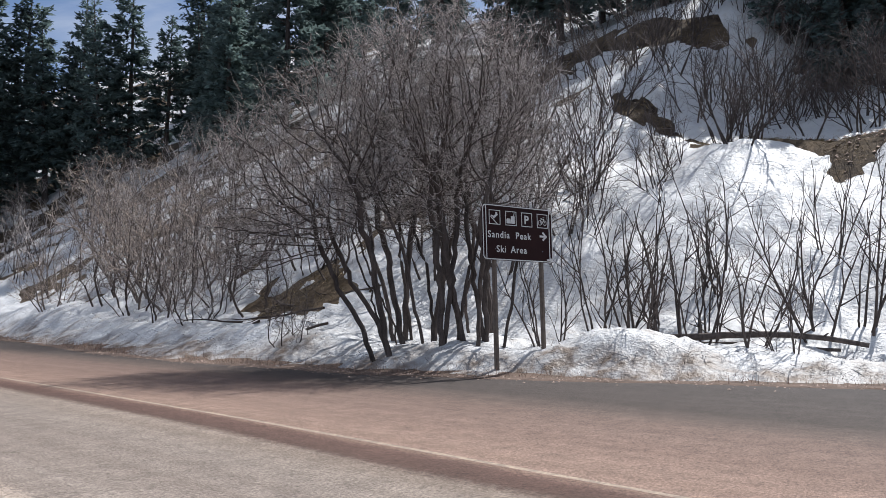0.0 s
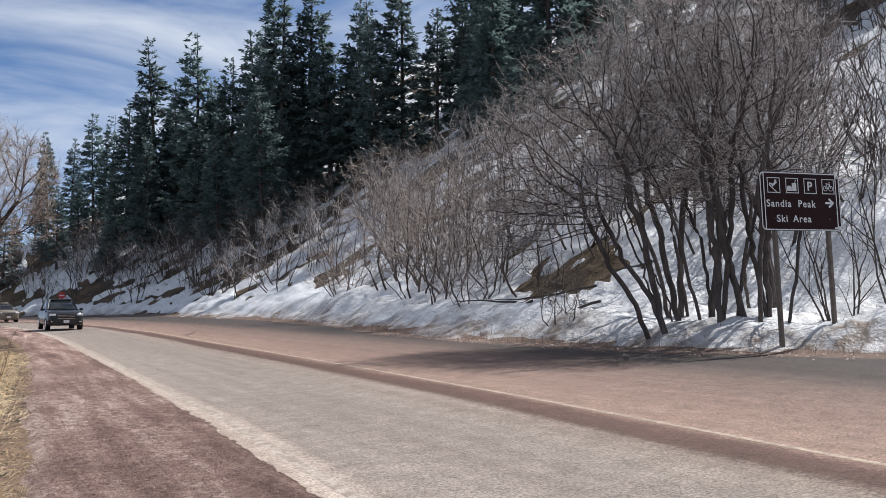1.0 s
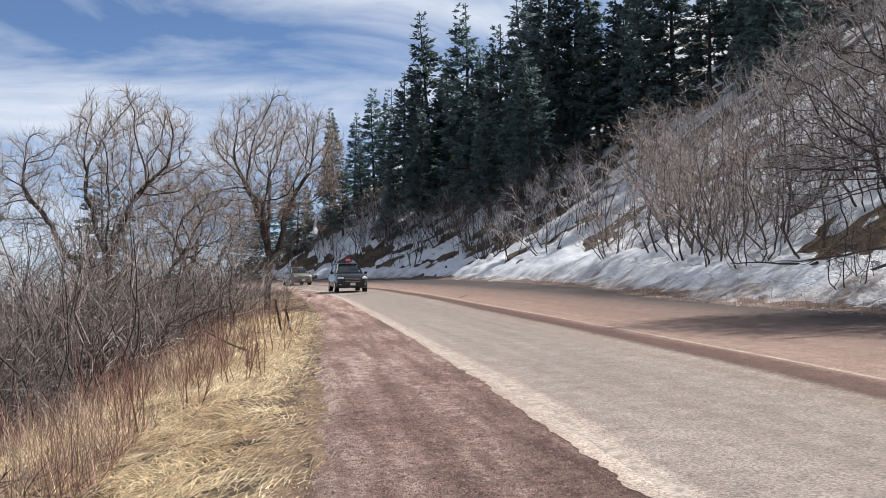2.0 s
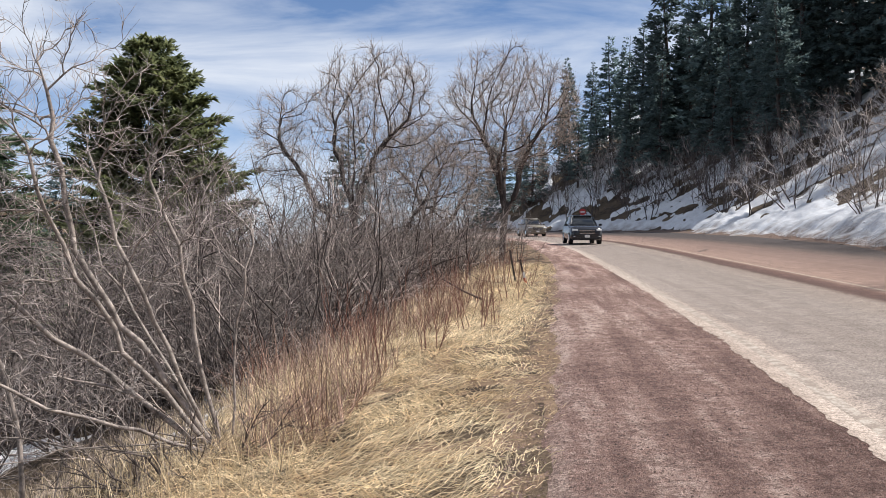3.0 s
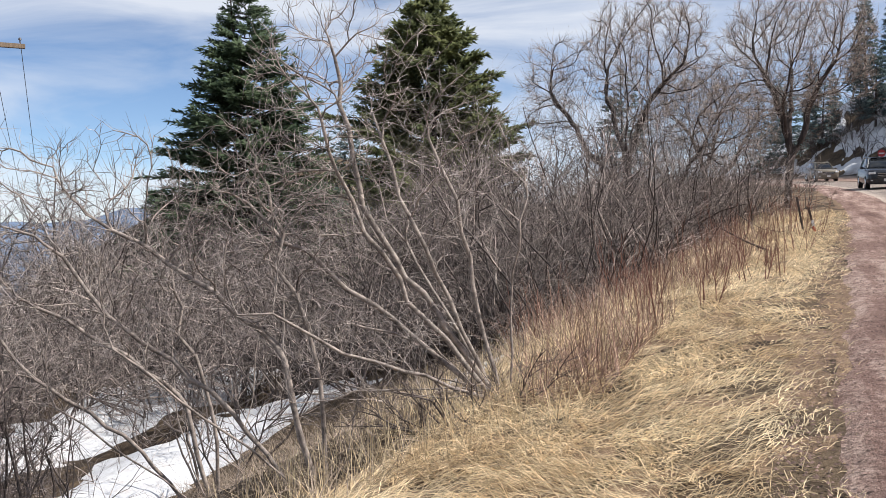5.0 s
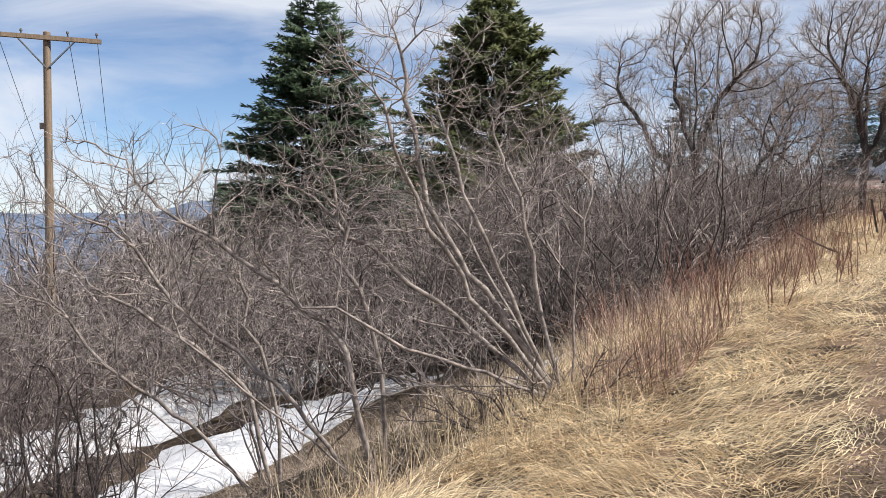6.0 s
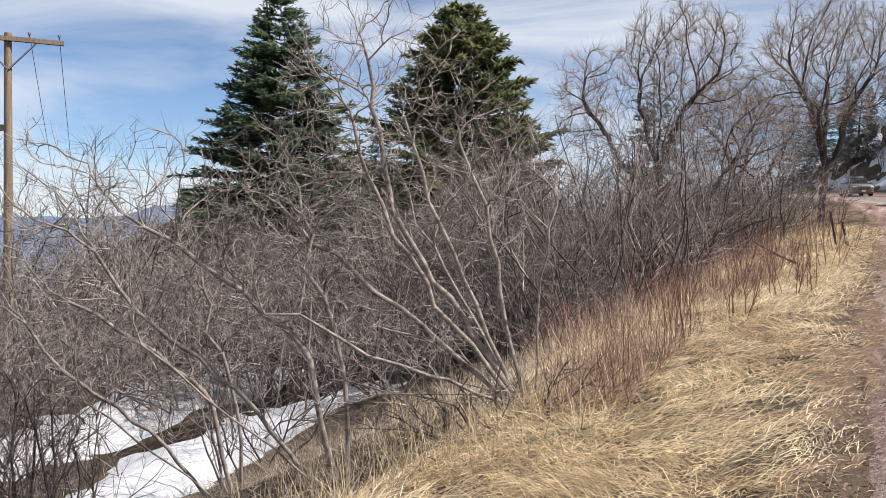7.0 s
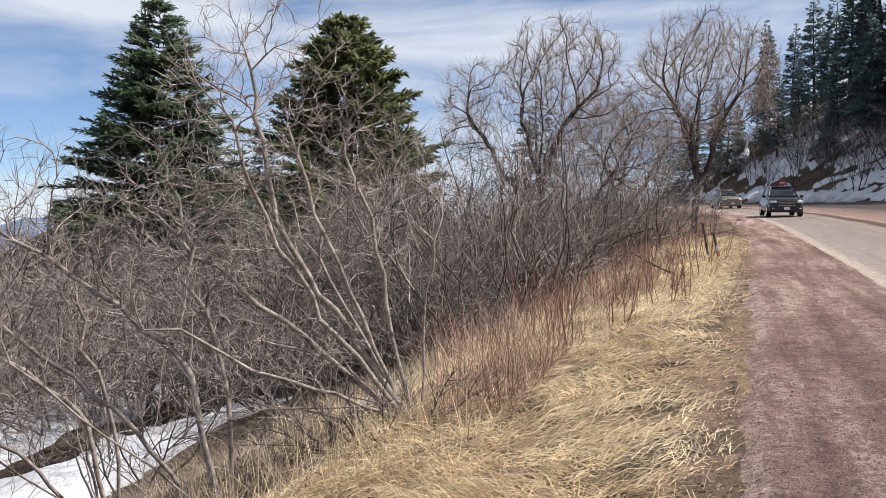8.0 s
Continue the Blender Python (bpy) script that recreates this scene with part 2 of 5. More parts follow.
def let_light_through(m, share):
    t = m.node_tree
    b, out = t.nodes["Principled BSDF"], t.nodes["Material Output"]
    tr, mx = t.nodes.new("ShaderNodeBsdfTranslucent"), t.nodes.new("ShaderNodeMixShader")
    t.links.new(b.inputs["Base Color"].links[0].from_socket, tr.inputs["Color"])
    mx.inputs["Fac"].default_value = share
    t.links.new(b.outputs["BSDF"], mx.inputs[1])
    t.links.new(tr.outputs["BSDF"], mx.inputs[2])
    t.links.new(mx.outputs["Shader"], out.inputs["Surface"])


for m in (needles_far_hazed, needles_near, needles_sunlit, straw):
    let_light_through(m, 0.42)
ground_mat, snow_mat, road_mat, shoulder_mat = ground_material(), snow_material(), road_material(), shoulder_material()
fog_mat = line_material("edge_line_paint", (0.44, 0.38, 0.32), 0.52)
centre_mat = line_material("centre_line_paint", (0.46, 0.36, 0.27), 0.52)
crack_mat = plain_mat("crack_seal", (0.05, 0.04, 0.035), (0.13, 0.10, 0.085), 8, 0.8, 0.2, bump=0.2)


# ---- mesh helpers ----
rng = np.random.default_rng(7)


def mesh_of(name, verts, faces, mat, smooth=False):
    me = bpy.data.meshes.new(name)
    verts = np.asarray(verts, np.float32).reshape(-1, 3)
    faces = np.asarray(faces, np.int32)
    k = faces.shape[1]
    me.vertices.add(len(verts))
    me.vertices.foreach_set("co", verts.ravel())
    me.loops.add(faces.size)
    me.loops.foreach_set("vertex_index", faces.ravel())
    me.polygons.add(len(faces))
    me.polygons.foreach_set("loop_start", np.arange(0, faces.size, k, dtype=np.int32))
    me.update(calc_edges=True)
    me.validate()
    if smooth:
        me.polygons.foreach_set("use_smooth", np.ones(len(me.polygons), bool))
    me.materials.append(mat)
    return me


def thing(name, at, label, category, group="", kind=""):
    ob = new(name)
    ob.empty_display_size = 0.2
    ob.location = at
    return tagged(ob, label, category, group, kind)


def put(name, me, parent=None, label=""):
    """Links a mesh as one object under a thing or a part."""
    ob = new(name, me)
    if parent is not None:
        ob.parent = parent
    return tagged(ob, label)


def part(name, bm, mat, parent=None, label="", smooth=False):
    me = bpy.data.meshes.new(name)
    bm.to_mesh(me)
    bm.free()
    if smooth:
        me.polygons.foreach_set("use_smooth", np.ones(len(me.polygons), bool))
    me.materials.append(mat)
    return put(name, me, parent, label)


def box(bm, centre, size, turn=(0, 0, 0), bevel=0.0):
    m = Matrix.Translation(centre) @ Euler([radians(a) for a in turn]).to_matrix().to_4x4() @ Matrix.Diagonal((*size, 1))
    made = bmesh.ops.create_cube(bm, size=1.0, matrix=m)
    if bevel:
        edges = list({e for v in made["verts"] for e in v.link_edges})
        bmesh.ops.bevel(bm, geom=edges, offset=bevel, segments=2, affect="EDGES")
    return bm


def rod(bm, a, b, r0, r1=None, n=10):
    a, b = Vector(a), Vector(b)
    d = b - a
    m = Matrix.Translation((a + b) / 2) @ d.to_track_quat("Z", "Y").to_matrix().to_4x4()
    bmesh.ops.create_cone(bm, cap_ends=True, segments=n, radius1=r0, radius2=r0 if r1 is None else r1, depth=d.length, matrix=m)
    return bm


def vnoise(x, y, seed=0):
    """Smooth value noise in 0..1 on arrays."""
    x, y = np.asarray(x, float), np.asarray(y, float)
    xi, yi = np.floor(x).astype(np.int64), np.floor(y).astype(np.int64)
    fx, fy = x - xi, y - yi
    fx, fy = fx * fx * (3 - 2 * fx), fy * fy * (3 - 2 * fy)

    def h(a, b):
        n = (a * 374761393 + b * 668265263 + seed * 1442695041) & 0xFFFFFFFF
        n = ((n ^ (n >> 13)) * 1274126177) & 0xFFFFFFFF
        return ((n ^ (n >> 16)) & 0xFFFF) / 65535.0
    return (h(xi, yi) * (1 - fx) + h(xi + 1, yi) * fx) * (1 - fy) + (h(xi, yi + 1) * (1 - fx) + h(xi + 1, yi + 1) * fx) * fy


def fbm(x, y, seed=0, octaves=4):
    return sum(vnoise(x * 2 ** k, y * 2 ** k, seed + k) * 0.5 ** k for k in range(octaves)) / (2 - 0.5 ** (octaves - 1))


# ---- lie of the land: the road climbs 4.9 % ahead and leans 3 % ----
def grass_edge(y):
    return np.interp(y, [-30, 0, 6, 12, 18, 34, 45, 60, 75, 90, 110, 130, 160], [0.0, 0.1, 0.3, 0.55, 0.9, 1.5, 1.4, 0.8, -0.8, -3.2, -8.5, -17, -33])


def fog_line(y):
    return np.interp(y, [-30, 0, 6, 12, 20, 45, 60, 75, 90, 110, 130, 160], [2.2, 2.35, 2.55, 2.8, 2.95, 3.15, 2.8, 1.5, -0.8, -6, -14, -30])


def road_edge(y):
    return np.interp(y, [-30, 0, 8, 11, 14, 17, 25, 32, 43, 62, 90, 100, 115, 127, 150, 160],
                     [34, 21.5, 16.9, 15.8, 14.4, 13.5, 13.1, 13.4, 15.2, 16.0, 14.6, 12.8, 9.0, 5.0, -6.5, -12.5])


def plane(x, y):
    return 0.03 * np.clip(x, -60, 60) + 0.049 * np.clip(y, -80, 260)


def bank(s, y):
    """Height of the hillside over the road's plane, s metres beyond the pavement: a bench and a steep cut by the sign, a plain bank further on."""
    cut = np.interp(s, [-1, 0, 1.5, 5.5, 7, 17, 25, 32, 60, 110, 200, 600], [0, 0, 0.08, 0.3, 0.9, 8.0, 9.6, 12.6, 25, 47, 75, 90])
    slope = np.interp(s, [-1, 0, 1.2, 5, 16, 30, 60, 110, 200, 600], [0, 0, 0.18, 2.1, 8.8, 17.5, 34, 55, 80, 95])
    w = np.clip((y - 19) / 6, 0, 1)
    return cut + (slope - cut) * w * w * (3 - 2 * w)


def fall(s):
    """Drop of the land below the road's plane, s metres left of the gravel."""
    return np.interp(s, [-1, 0, 1.5, 3.0, 5.0, 9.0, 14, 45, 90, 200, 500, 1500], [0, 0, 0.06, 0.3, 1.2, 2.9, 3.9, 6.0, 14, 40, 130, 260])


def land(x, y):
    x, y = np.asarray(x, float), np.asarray(y, float)
    yy = np.clip(y, -30, 160)
    r, l = x - road_edge(yy), grass_edge(yy) - x
    rough = (fbm(x * 0.35, y * 0.35, 3) - 0.5) * np.clip(np.maximum(r, l * 0.7) / 4, 0, 1)
    big = (fbm(x * 0.06, y * 0.06, 9, 3) - 0.5) * np.clip(np.maximum(r, l) / 12 - 0.4, 0, 1)
    knoll = 7.5 * np.exp(-(((x + 40) / 16) ** 2 + ((y - 60) / 16) ** 2)) + 4.0 * np.exp(-(((x + 26) / 12) ** 2 + ((y - 66) / 14) ** 2))
    return plane(x, y) + bank(r, y) - fall(l) + rough * 0.9 + big * 3.0 + knoll


def land_at(x, y):
    return float(land(np.array([x]), np.array([y]))[0])


def spaced(lo, hi, mid, fine, n):
    """n coordinates from lo to hi, closest together round mid."""
    a, b = np.arcsinh((lo - mid) / fine), np.arcsinh((hi - mid) / fine)
    return mid + fine * np.sinh(np.linspace(a, b, n))


def sheet(name, xs, ys, height, mat, keep=None, smooth=True):
    gx, gy = np.meshgrid(xs, ys)
    gz = height(gx, gy)
    n, m = gx.shape
    idx = np.arange(n * m).reshape(n, m)
    f = np.stack([idx[:-1, :-1], idx[:-1, 1:], idx[1:, 1:], idx[1:, :-1]], -1).reshape(-1, 4)
    v = np.stack([gx, gy, gz], -1).reshape(-1, 3)
    if keep is not None:
        ok = keep(gx, gy).ravel()
        f = f[ok[f].any(1)]
        used = np.unique(f)
        new_id = np.full(len(v), -1)
        new_id[used] = np.arange(len(used))
        f, v = new_id[f], v[used]
    return mesh_of(name, v, f, mat, smooth), v


me, _ = sheet("ground", spaced(-2500, 2500, 0, 9, 250), spaced(-800, 3000, 15, 10, 250), lambda x, y: land(x, y) - 0.02, ground_mat)
tagged(put("ground", me), "brown earth with leaf litter and dead grass falling away from the road", "ground", kind="structure")


def strip(name, left, right, y0, y1, lift, mat, ny, nx, attr=None):
    ys = np.interp(np.linspace(0, 1, ny), [0, 0.06, 0.7, 1], [y0, 0, 28, y1])      # rows closer together near the eye
    v = np.zeros((ny, nx, 3))
    for k, w in enumerate(np.linspace(0, 1, nx)):
        v[:, k, 0] = left(ys) * (1 - w) + right(ys) * w
    v[:, :, 1] = ys[:, None]
    v[:, :, 2] = plane(v[:, :, 0], v[:, :, 1]) + lift
    if nx > 5:        # the edges run out into the ground
        k = 0 if name == "shoulder" else -1
        v[:, k, 2] -= 0.07
    idx = np.arange(ny * nx).reshape(ny, nx)
    f = np.stack([idx[:-1, :-1], idx[:-1, 1:], idx[1:, 1:], idx[1:, :-1]], -1).reshape(-1, 4)
    me = mesh_of(name, v, f, mat, True)
    if attr:
        a = me.attributes.new(attr, "FLOAT", "POINT")
        a.data.foreach_set("value", (v[:, :, 0] - fog_line(ys)[:, None]).ravel().astype(np.float32))
    return me


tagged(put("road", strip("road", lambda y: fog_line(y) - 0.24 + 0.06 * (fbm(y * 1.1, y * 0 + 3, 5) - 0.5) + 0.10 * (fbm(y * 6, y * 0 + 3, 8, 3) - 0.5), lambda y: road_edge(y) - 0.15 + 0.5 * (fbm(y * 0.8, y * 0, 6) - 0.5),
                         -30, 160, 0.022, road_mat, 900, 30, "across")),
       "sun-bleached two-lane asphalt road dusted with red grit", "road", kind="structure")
tagged(put("shoulder", strip("shoulder", lambda y: grass_edge(y) - 0.18 + 0.3 * (fbm(y * 1.3, y * 0, 7) - 0.5), lambda y: fog_line(y) + 0.3, -30, 160, 0.018, shoulder_mat, 400, 14)),
       "rutted reddish-brown gravel shoulder beside the asphalt", "road shoulder", kind="structure")
tagged(put("edge_line", strip("edge_line", lambda y: fog_line(y) - 0.06, lambda y: fog_line(y) + 0.06, -30, 160, 0.0233, fog_mat, 500, 3)),
       "worn dusty white edge line painted on asphalt", "road marking", kind="structure")


def centre(y):
    return fog_line(y) + 4.12


tagged(put("centre_line", strip("centre_line", lambda y: centre(y) - 0.042, lambda y: centre(y) + 0.042, -30, 150, 0.0235, centre_mat, 500, 3)),
       "faded pale yellow centre line beside a dirt streak", "road marking", kind="structure")

# tar-filled cracks that cross the far lanes
for x0, y0, x1, y1 in ((3.2, 50, 15.8, 76), (7.6, 40, 8.6, 43), (10.6, 17.2, 11.8, 16.1)):
    ys = np.linspace(0, 1, 40)
    wob = (fbm(ys * 9, ys * 0 + x0, 21) - 0.5) * 0.35
    cx, cy, wide = x0 + (x1 - x0) * ys + wob, y0 + (y1 - y0) * ys, 0.05 + 0.04 * fbm(ys * 30, ys * 0, 5)
    rows = np.stack([np.stack([cx - wide, cy, plane(cx - wide, cy) + 0.0275], -1), np.stack([cx + wide, cy, plane(cx + wide, cy) + 0.0275], -1)], 1).reshape(-1, 3)
    k = np.arange(39) * 2
    tagged(put("crack_seal", mesh_of("crack_seal", rows, np.stack([k, k + 1, k + 3, k + 2], -1), crack_mat)), "dark sealed crack across the asphalt", "road crack", kind="structure")


# trodden thatch of dead grass on the verge, and the muddy strip between asphalt and snow
def ribbon(name, left, right, y0, y1, lift, mat, ny, nx, ragged):
    ys = np.linspace(y0, y1, ny)
    v = np.zeros((ny, nx, 3))
    for k, w in enumerate(np.linspace(0, 1, nx)):
        v[:, k, 0] = left(ys) * (1 - w) + right(ys) * w
    v[:, :, 1] = ys[:, None]
    v[:, 0, 0] += ragged * (fbm(ys * 1.7, ys * 0 + 1, 15) - 0.5)
    v[:, -1, 0] += ragged * (fbm(ys * 1.9, ys * 0 + 2, 16) - 0.5)
    v[:, :, 2] = land(v[:, :, 0], v[:, :, 1]) + lift
    v[:, 0, 2] -= 0.05
    v[:, -1, 2] -= 0.0 if name == "verge" else 0.05
    idx = np.arange(ny * nx).reshape(ny, nx)
    return mesh_of(name, v, np.stack([idx[:-1, :-1], idx[:-1, 1:], idx[1:, 1:], idx[1:, :-1]], -1).reshape(-1, 4), mat, True)


tagged(put("verge", ribbon("verge", lambda y: grass_edge(y) - 4.2, lambda y: grass_edge(y) + 0.2, -12, 60, -0.02, thatch, 240, 16, 0.1)),
       "matted thatch of dead grass on the sloping verge", "verge", kind="structure")
tagged(put("mud_strip", ribbon("mud_strip", lambda y: road_edge(y) - 0.75, lambda y: road_edge(y) + 1.5, -8, 140, 0.032, mud, 500, 10, 0.9)),
       "dark wet mud and grit between asphalt and snow", "mud", kind="structure")


# ---- snow: a sheet with real thickness; where it thins below nothing the earth shows ----
def snow_depth(x, y):
    r = x - road_edge(np.clip(y, -30, 160))
    n, n2 = fbm(x * 0.22, y * 0.22, 31), fbm(x * 1.1, y * 1.1, 37)
    ragged = 0.9 + 1.3 * np.clip((y - 20) / 6, 0, 1)
    near = np.clip((r - 0.55 - ragged * (n - 0.5) * 2 - 0.8 * (n2 - 0.5)) / 1.9, -1, 1)
    depth = 0.22 * near + 0.22 * (n2 - 0.5) * (r > -1)
    berm = 0.20 * np.exp(-((r - 1.7) / 0.9) ** 2) * np.clip(fbm(y * 0.5, x * 0, 41) * 2.2 - 0.55, 0, 1.3)
    heap = 0.62 * np.exp(-(((x - 17.2) / 1.3) ** 2 + ((y - 12.8) / 2.2) ** 2))
    far_heap = 0.4 * np.exp(-((r - 2.2) / 1.6) ** 2) * np.exp(-((y - 52) / 12) ** 2)
    # thinner and broken among the brush further along, and on the upper wood floor
    wood = np.clip((r - 13) / 8, 0, 1) * np.clip((y - 14) / 10, 0, 1)
    brush = np.clip((y - 22) / 6, 0, 1) * np.clip((r - 2.2) / 2, 0, 1)
    n3 = fbm(x * 0.45, y * 0.45, 47)
    bare = 0.6 * wood * np.clip((0.43 - n) * 6, 0, 1) + 0.6 * brush * np.clip((0.49 - n3) * 7, 0, 1)
    bare = bare + 0.5 * np.clip((y - 74) / 14, 0, 1) * np.clip((r - 3) / 2, 0, 1) * np.clip((0.53 - n3) * 7, 0, 1)
    soil_bank = 0.7 * np.exp(-(((x - 17.8) / 1.2) ** 2 + ((y - 26.0) / 2.0) ** 2))
    rocks = 0.42 * np.exp(-(((x - 30.4) / 2.2) ** 2 + ((y - 13.0 - 0.25 * (x - 30)) / 0.8) ** 2))
    rocks = rocks * np.clip(n3 * 3.0 - 0.75, 0, 1.5)
    crest = 0.75 * np.exp(-((r - 18.6 - 3 * (n - 0.5)) / 1.3) ** 2) * np.clip(n3 * 3.2 - 0.7, 0, 1.4) * np.clip((20 - y) / 4, 0, 1)
    return depth + berm + heap + far_heap - bare - soil_bank - rocks - crest


def snow_top(x, y):
    lumps = 0.22 * (fbm(x * 1.4, y * 1.4, 55) - 0.5) + 0.12 * (fbm(x * 4, y * 4, 57, 3) - 0.5)
    return land(x, y) + snow_depth(x, y) + lumps


xs, ys = spaced(-22, 95, 17, 4.5, 270), spaced(-6, 175, 14, 9, 360)
me, v = sheet("snow", xs, ys, snow_top, snow_mat, keep=lambda x, y: snow_depth(x, y) > -0.12)
soil = np.clip(1.0 - (v[:, 0] - road_edge(np.clip(v[:, 1], -30, 160)) - 0.35) / 1.6 + (fbm(v[:, 0] * 1.5, v[:, 1] * 1.5, 61) - 0.5) * 2.2, 0, 1)
me.attributes.new("soil", "FLOAT", "POINT").data.foreach_set("value", soil.astype(np.float32))
tagged(put("snow", me), "old melting snow on the roadside bank, dirty along the plough line", "snow", kind="structure")


def left_depth(x, y):
    # long drifts that lie along the slope below the verge, and scraps behind the near shrub
    w = (fbm(x * 0.3, y * 0.3, 71) - 0.5) * 3.0
    far_band = np.exp(-((x + 17.2 + w * 0.6) / 1.9) ** 2) * np.clip((y - 11) / 4, 0, 1) * np.clip((29 - y) / 4, 0, 1)
    near_band = np.exp(-((x + 11.6 + w * 0.5) / 1.5) ** 2) * np.clip((y - 8) / 4, 0, 1) * np.clip((23 - y) / 4, 0, 1)
    scraps = np.exp(-(((x + 4.6) / 0.9) ** 2 + ((y - 14.0) / 1.4) ** 2)) + np.exp(-(((x + 4.3) / 0.8) ** 2 + ((y - 20.5) / 2.2) ** 2)) + np.exp(-(((x + 6.9) / 1.1) ** 2 + ((y - 22.6) / 1.6) ** 2)) + np.exp(-(((x + 8.6) / 1.2) ** 2 + ((y - 27.4) / 1.6) ** 2))
    return 0.55 * (far_band + near_band) + 0.32 * scraps - 0.16 + 0.12 * (fbm(x * 1.3, y * 1.3, 73) - 0.5)


xs, ys = np.linspace(-30, -2.5, 190), np.linspace(3, 32, 190)
me, v = sheet("snow_drift", xs, ys, lambda x, y: land(x, y) + left_depth(x, y) * 0.8, snow_mat, keep=lambda x, y: left_depth(x, y) > -0.08)
tagged(put("snow_drift", me), "melting snow drifts lying on the brushy slope", "snow", kind="structure")

# far mountains beyond the valley
for n, (dist, az0, az1, h0, seed) in enumerate(((3600, -75, -20, 150, 3), (2300, -70, -34, 40, 9))):
    az = np.radians(np.linspace(az0, az1, 90))
    top = h0 * (0.35 + fbm(np.linspace(0, 7, 90), np.zeros(90), seed, 5)) * (1 if n else np.interp(np.degrees(az), [-75, -50, -40, -20], [0.9, 0.75, 1.0, 1.0])) - 60
    rows = []
    for k in range(7):
        w = k / 6
        d = dist + 500 * w
        rows.append(np.stack([np.sin(az) * d, np.cos(az) * d, -420 + (top + 420) * w ** 0.8 + 25 * (fbm(np.degrees(az), az * 0 + k * 1.7, seed + 2) - 0.5) * (1 - w)], -1))
    v = np.stack(rows)
    idx = np.arange(7 * 90).reshape(7, 90)
    f = np.stack([idx[:-1, :-1], idx[:-1, 1:], idx[1:, 1:], idx[1:, :-1]], -1).reshape(-1, 4)
    tagged(put("backdrop_mountain", mesh_of("backdrop_mountain", v, f, far_hills_hazed, True)), "hazy blue mountain ridge beyond the valley", "mountain", kind="structure")


# ---- bare woody plants ----
def tubes(name, lines, mat, sides):
    """One mesh of tapered tubes: lines of (points, radii)."""
    verts, faces, base = [], [], 0
    for pts, rad in lines:
        n = len(pts)
        d = np.gradient(pts, axis=0)
        d /= np.linalg.norm(d, axis=1, keepdims=True) + 1e-9
        ref = np.where(np.abs(d[:, 2:3]) > 0.9, [[1.0, 0, 0]], [[0, 0, 1.0]])
        u = np.cross(d, ref)
        u /= np.linalg.norm(u, axis=1, keepdims=True) + 1e-9
        w = np.cross(d, u)
        ang = np.arange(sides) * 2 * np.pi / sides
        ring = pts[:, None] + rad[:, None, None] * (np.cos(ang)[None, :, None] * u[:, None] + np.sin(ang)[None, :, None] * w[:, None])
        verts.append(ring.reshape(-1, 3))
        i = np.arange((n - 1) * sides).reshape(n - 1, sides) + base
        j = np.roll(i, -1, axis=1)
        faces.append(np.stack([i, j, j + sides, i + sides], -1).reshape(-1, 4))
        base += n * sides
    return mesh_of(name, np.concatenate(verts), np.concatenate(faces), mat, sides > 3)


def limb(r, start, way, length, radius, n, wobble, lift, taper=0.25):
    """A crooked limb; lift bends it up (or down, below nought)."""
    pts, p, d = [np.array(start, float)], np.array(start, float), np.array(way, float) / np.linalg.norm(way)
    for _ in range(n):
        d = d + r.normal(0, wobble, 3) + np.array([0, 0, lift])
        d /= np.linalg.norm(d)
        p = p + d * length / n
        pts.append(p)
    return np.array(pts), np.linspace(radius, radius * taper, n + 1)


def side_way(r, d, spread):
    """A direction that leaves d at about that angle."""
    a = np.cross(d, r.normal(0, 1, 3))
    a /= np.linalg.norm(a) + 1e-9
    return d * math.cos(spread) + a * math.sin(spread)


def branch_out(r, line, out, count, lo, hi, length, radius, spread, n, wobble, lift):
    """Branches along a limb between two fractions of it."""
    pts, rad = line
    for _ in range(count):
        f = r.uniform(lo, hi)
        k = f * (len(pts) - 1)
        i = min(int(k), len(pts) - 2)
        p = pts[i] + (pts[i + 1] - pts[i]) * (k - i)
        d = pts[i + 1] - pts[i]
        d = side_way(r, d / np.linalg.norm(d), spread * r.uniform(0.6, 1.3))
        out.append(limb(r, p, d, length * r.uniform(0.5, 1.2) * (1.25 - 0.6 * f), min(radius * r.uniform(0.7, 1.1), rad[i] * 0.85), n, wobble, lift))


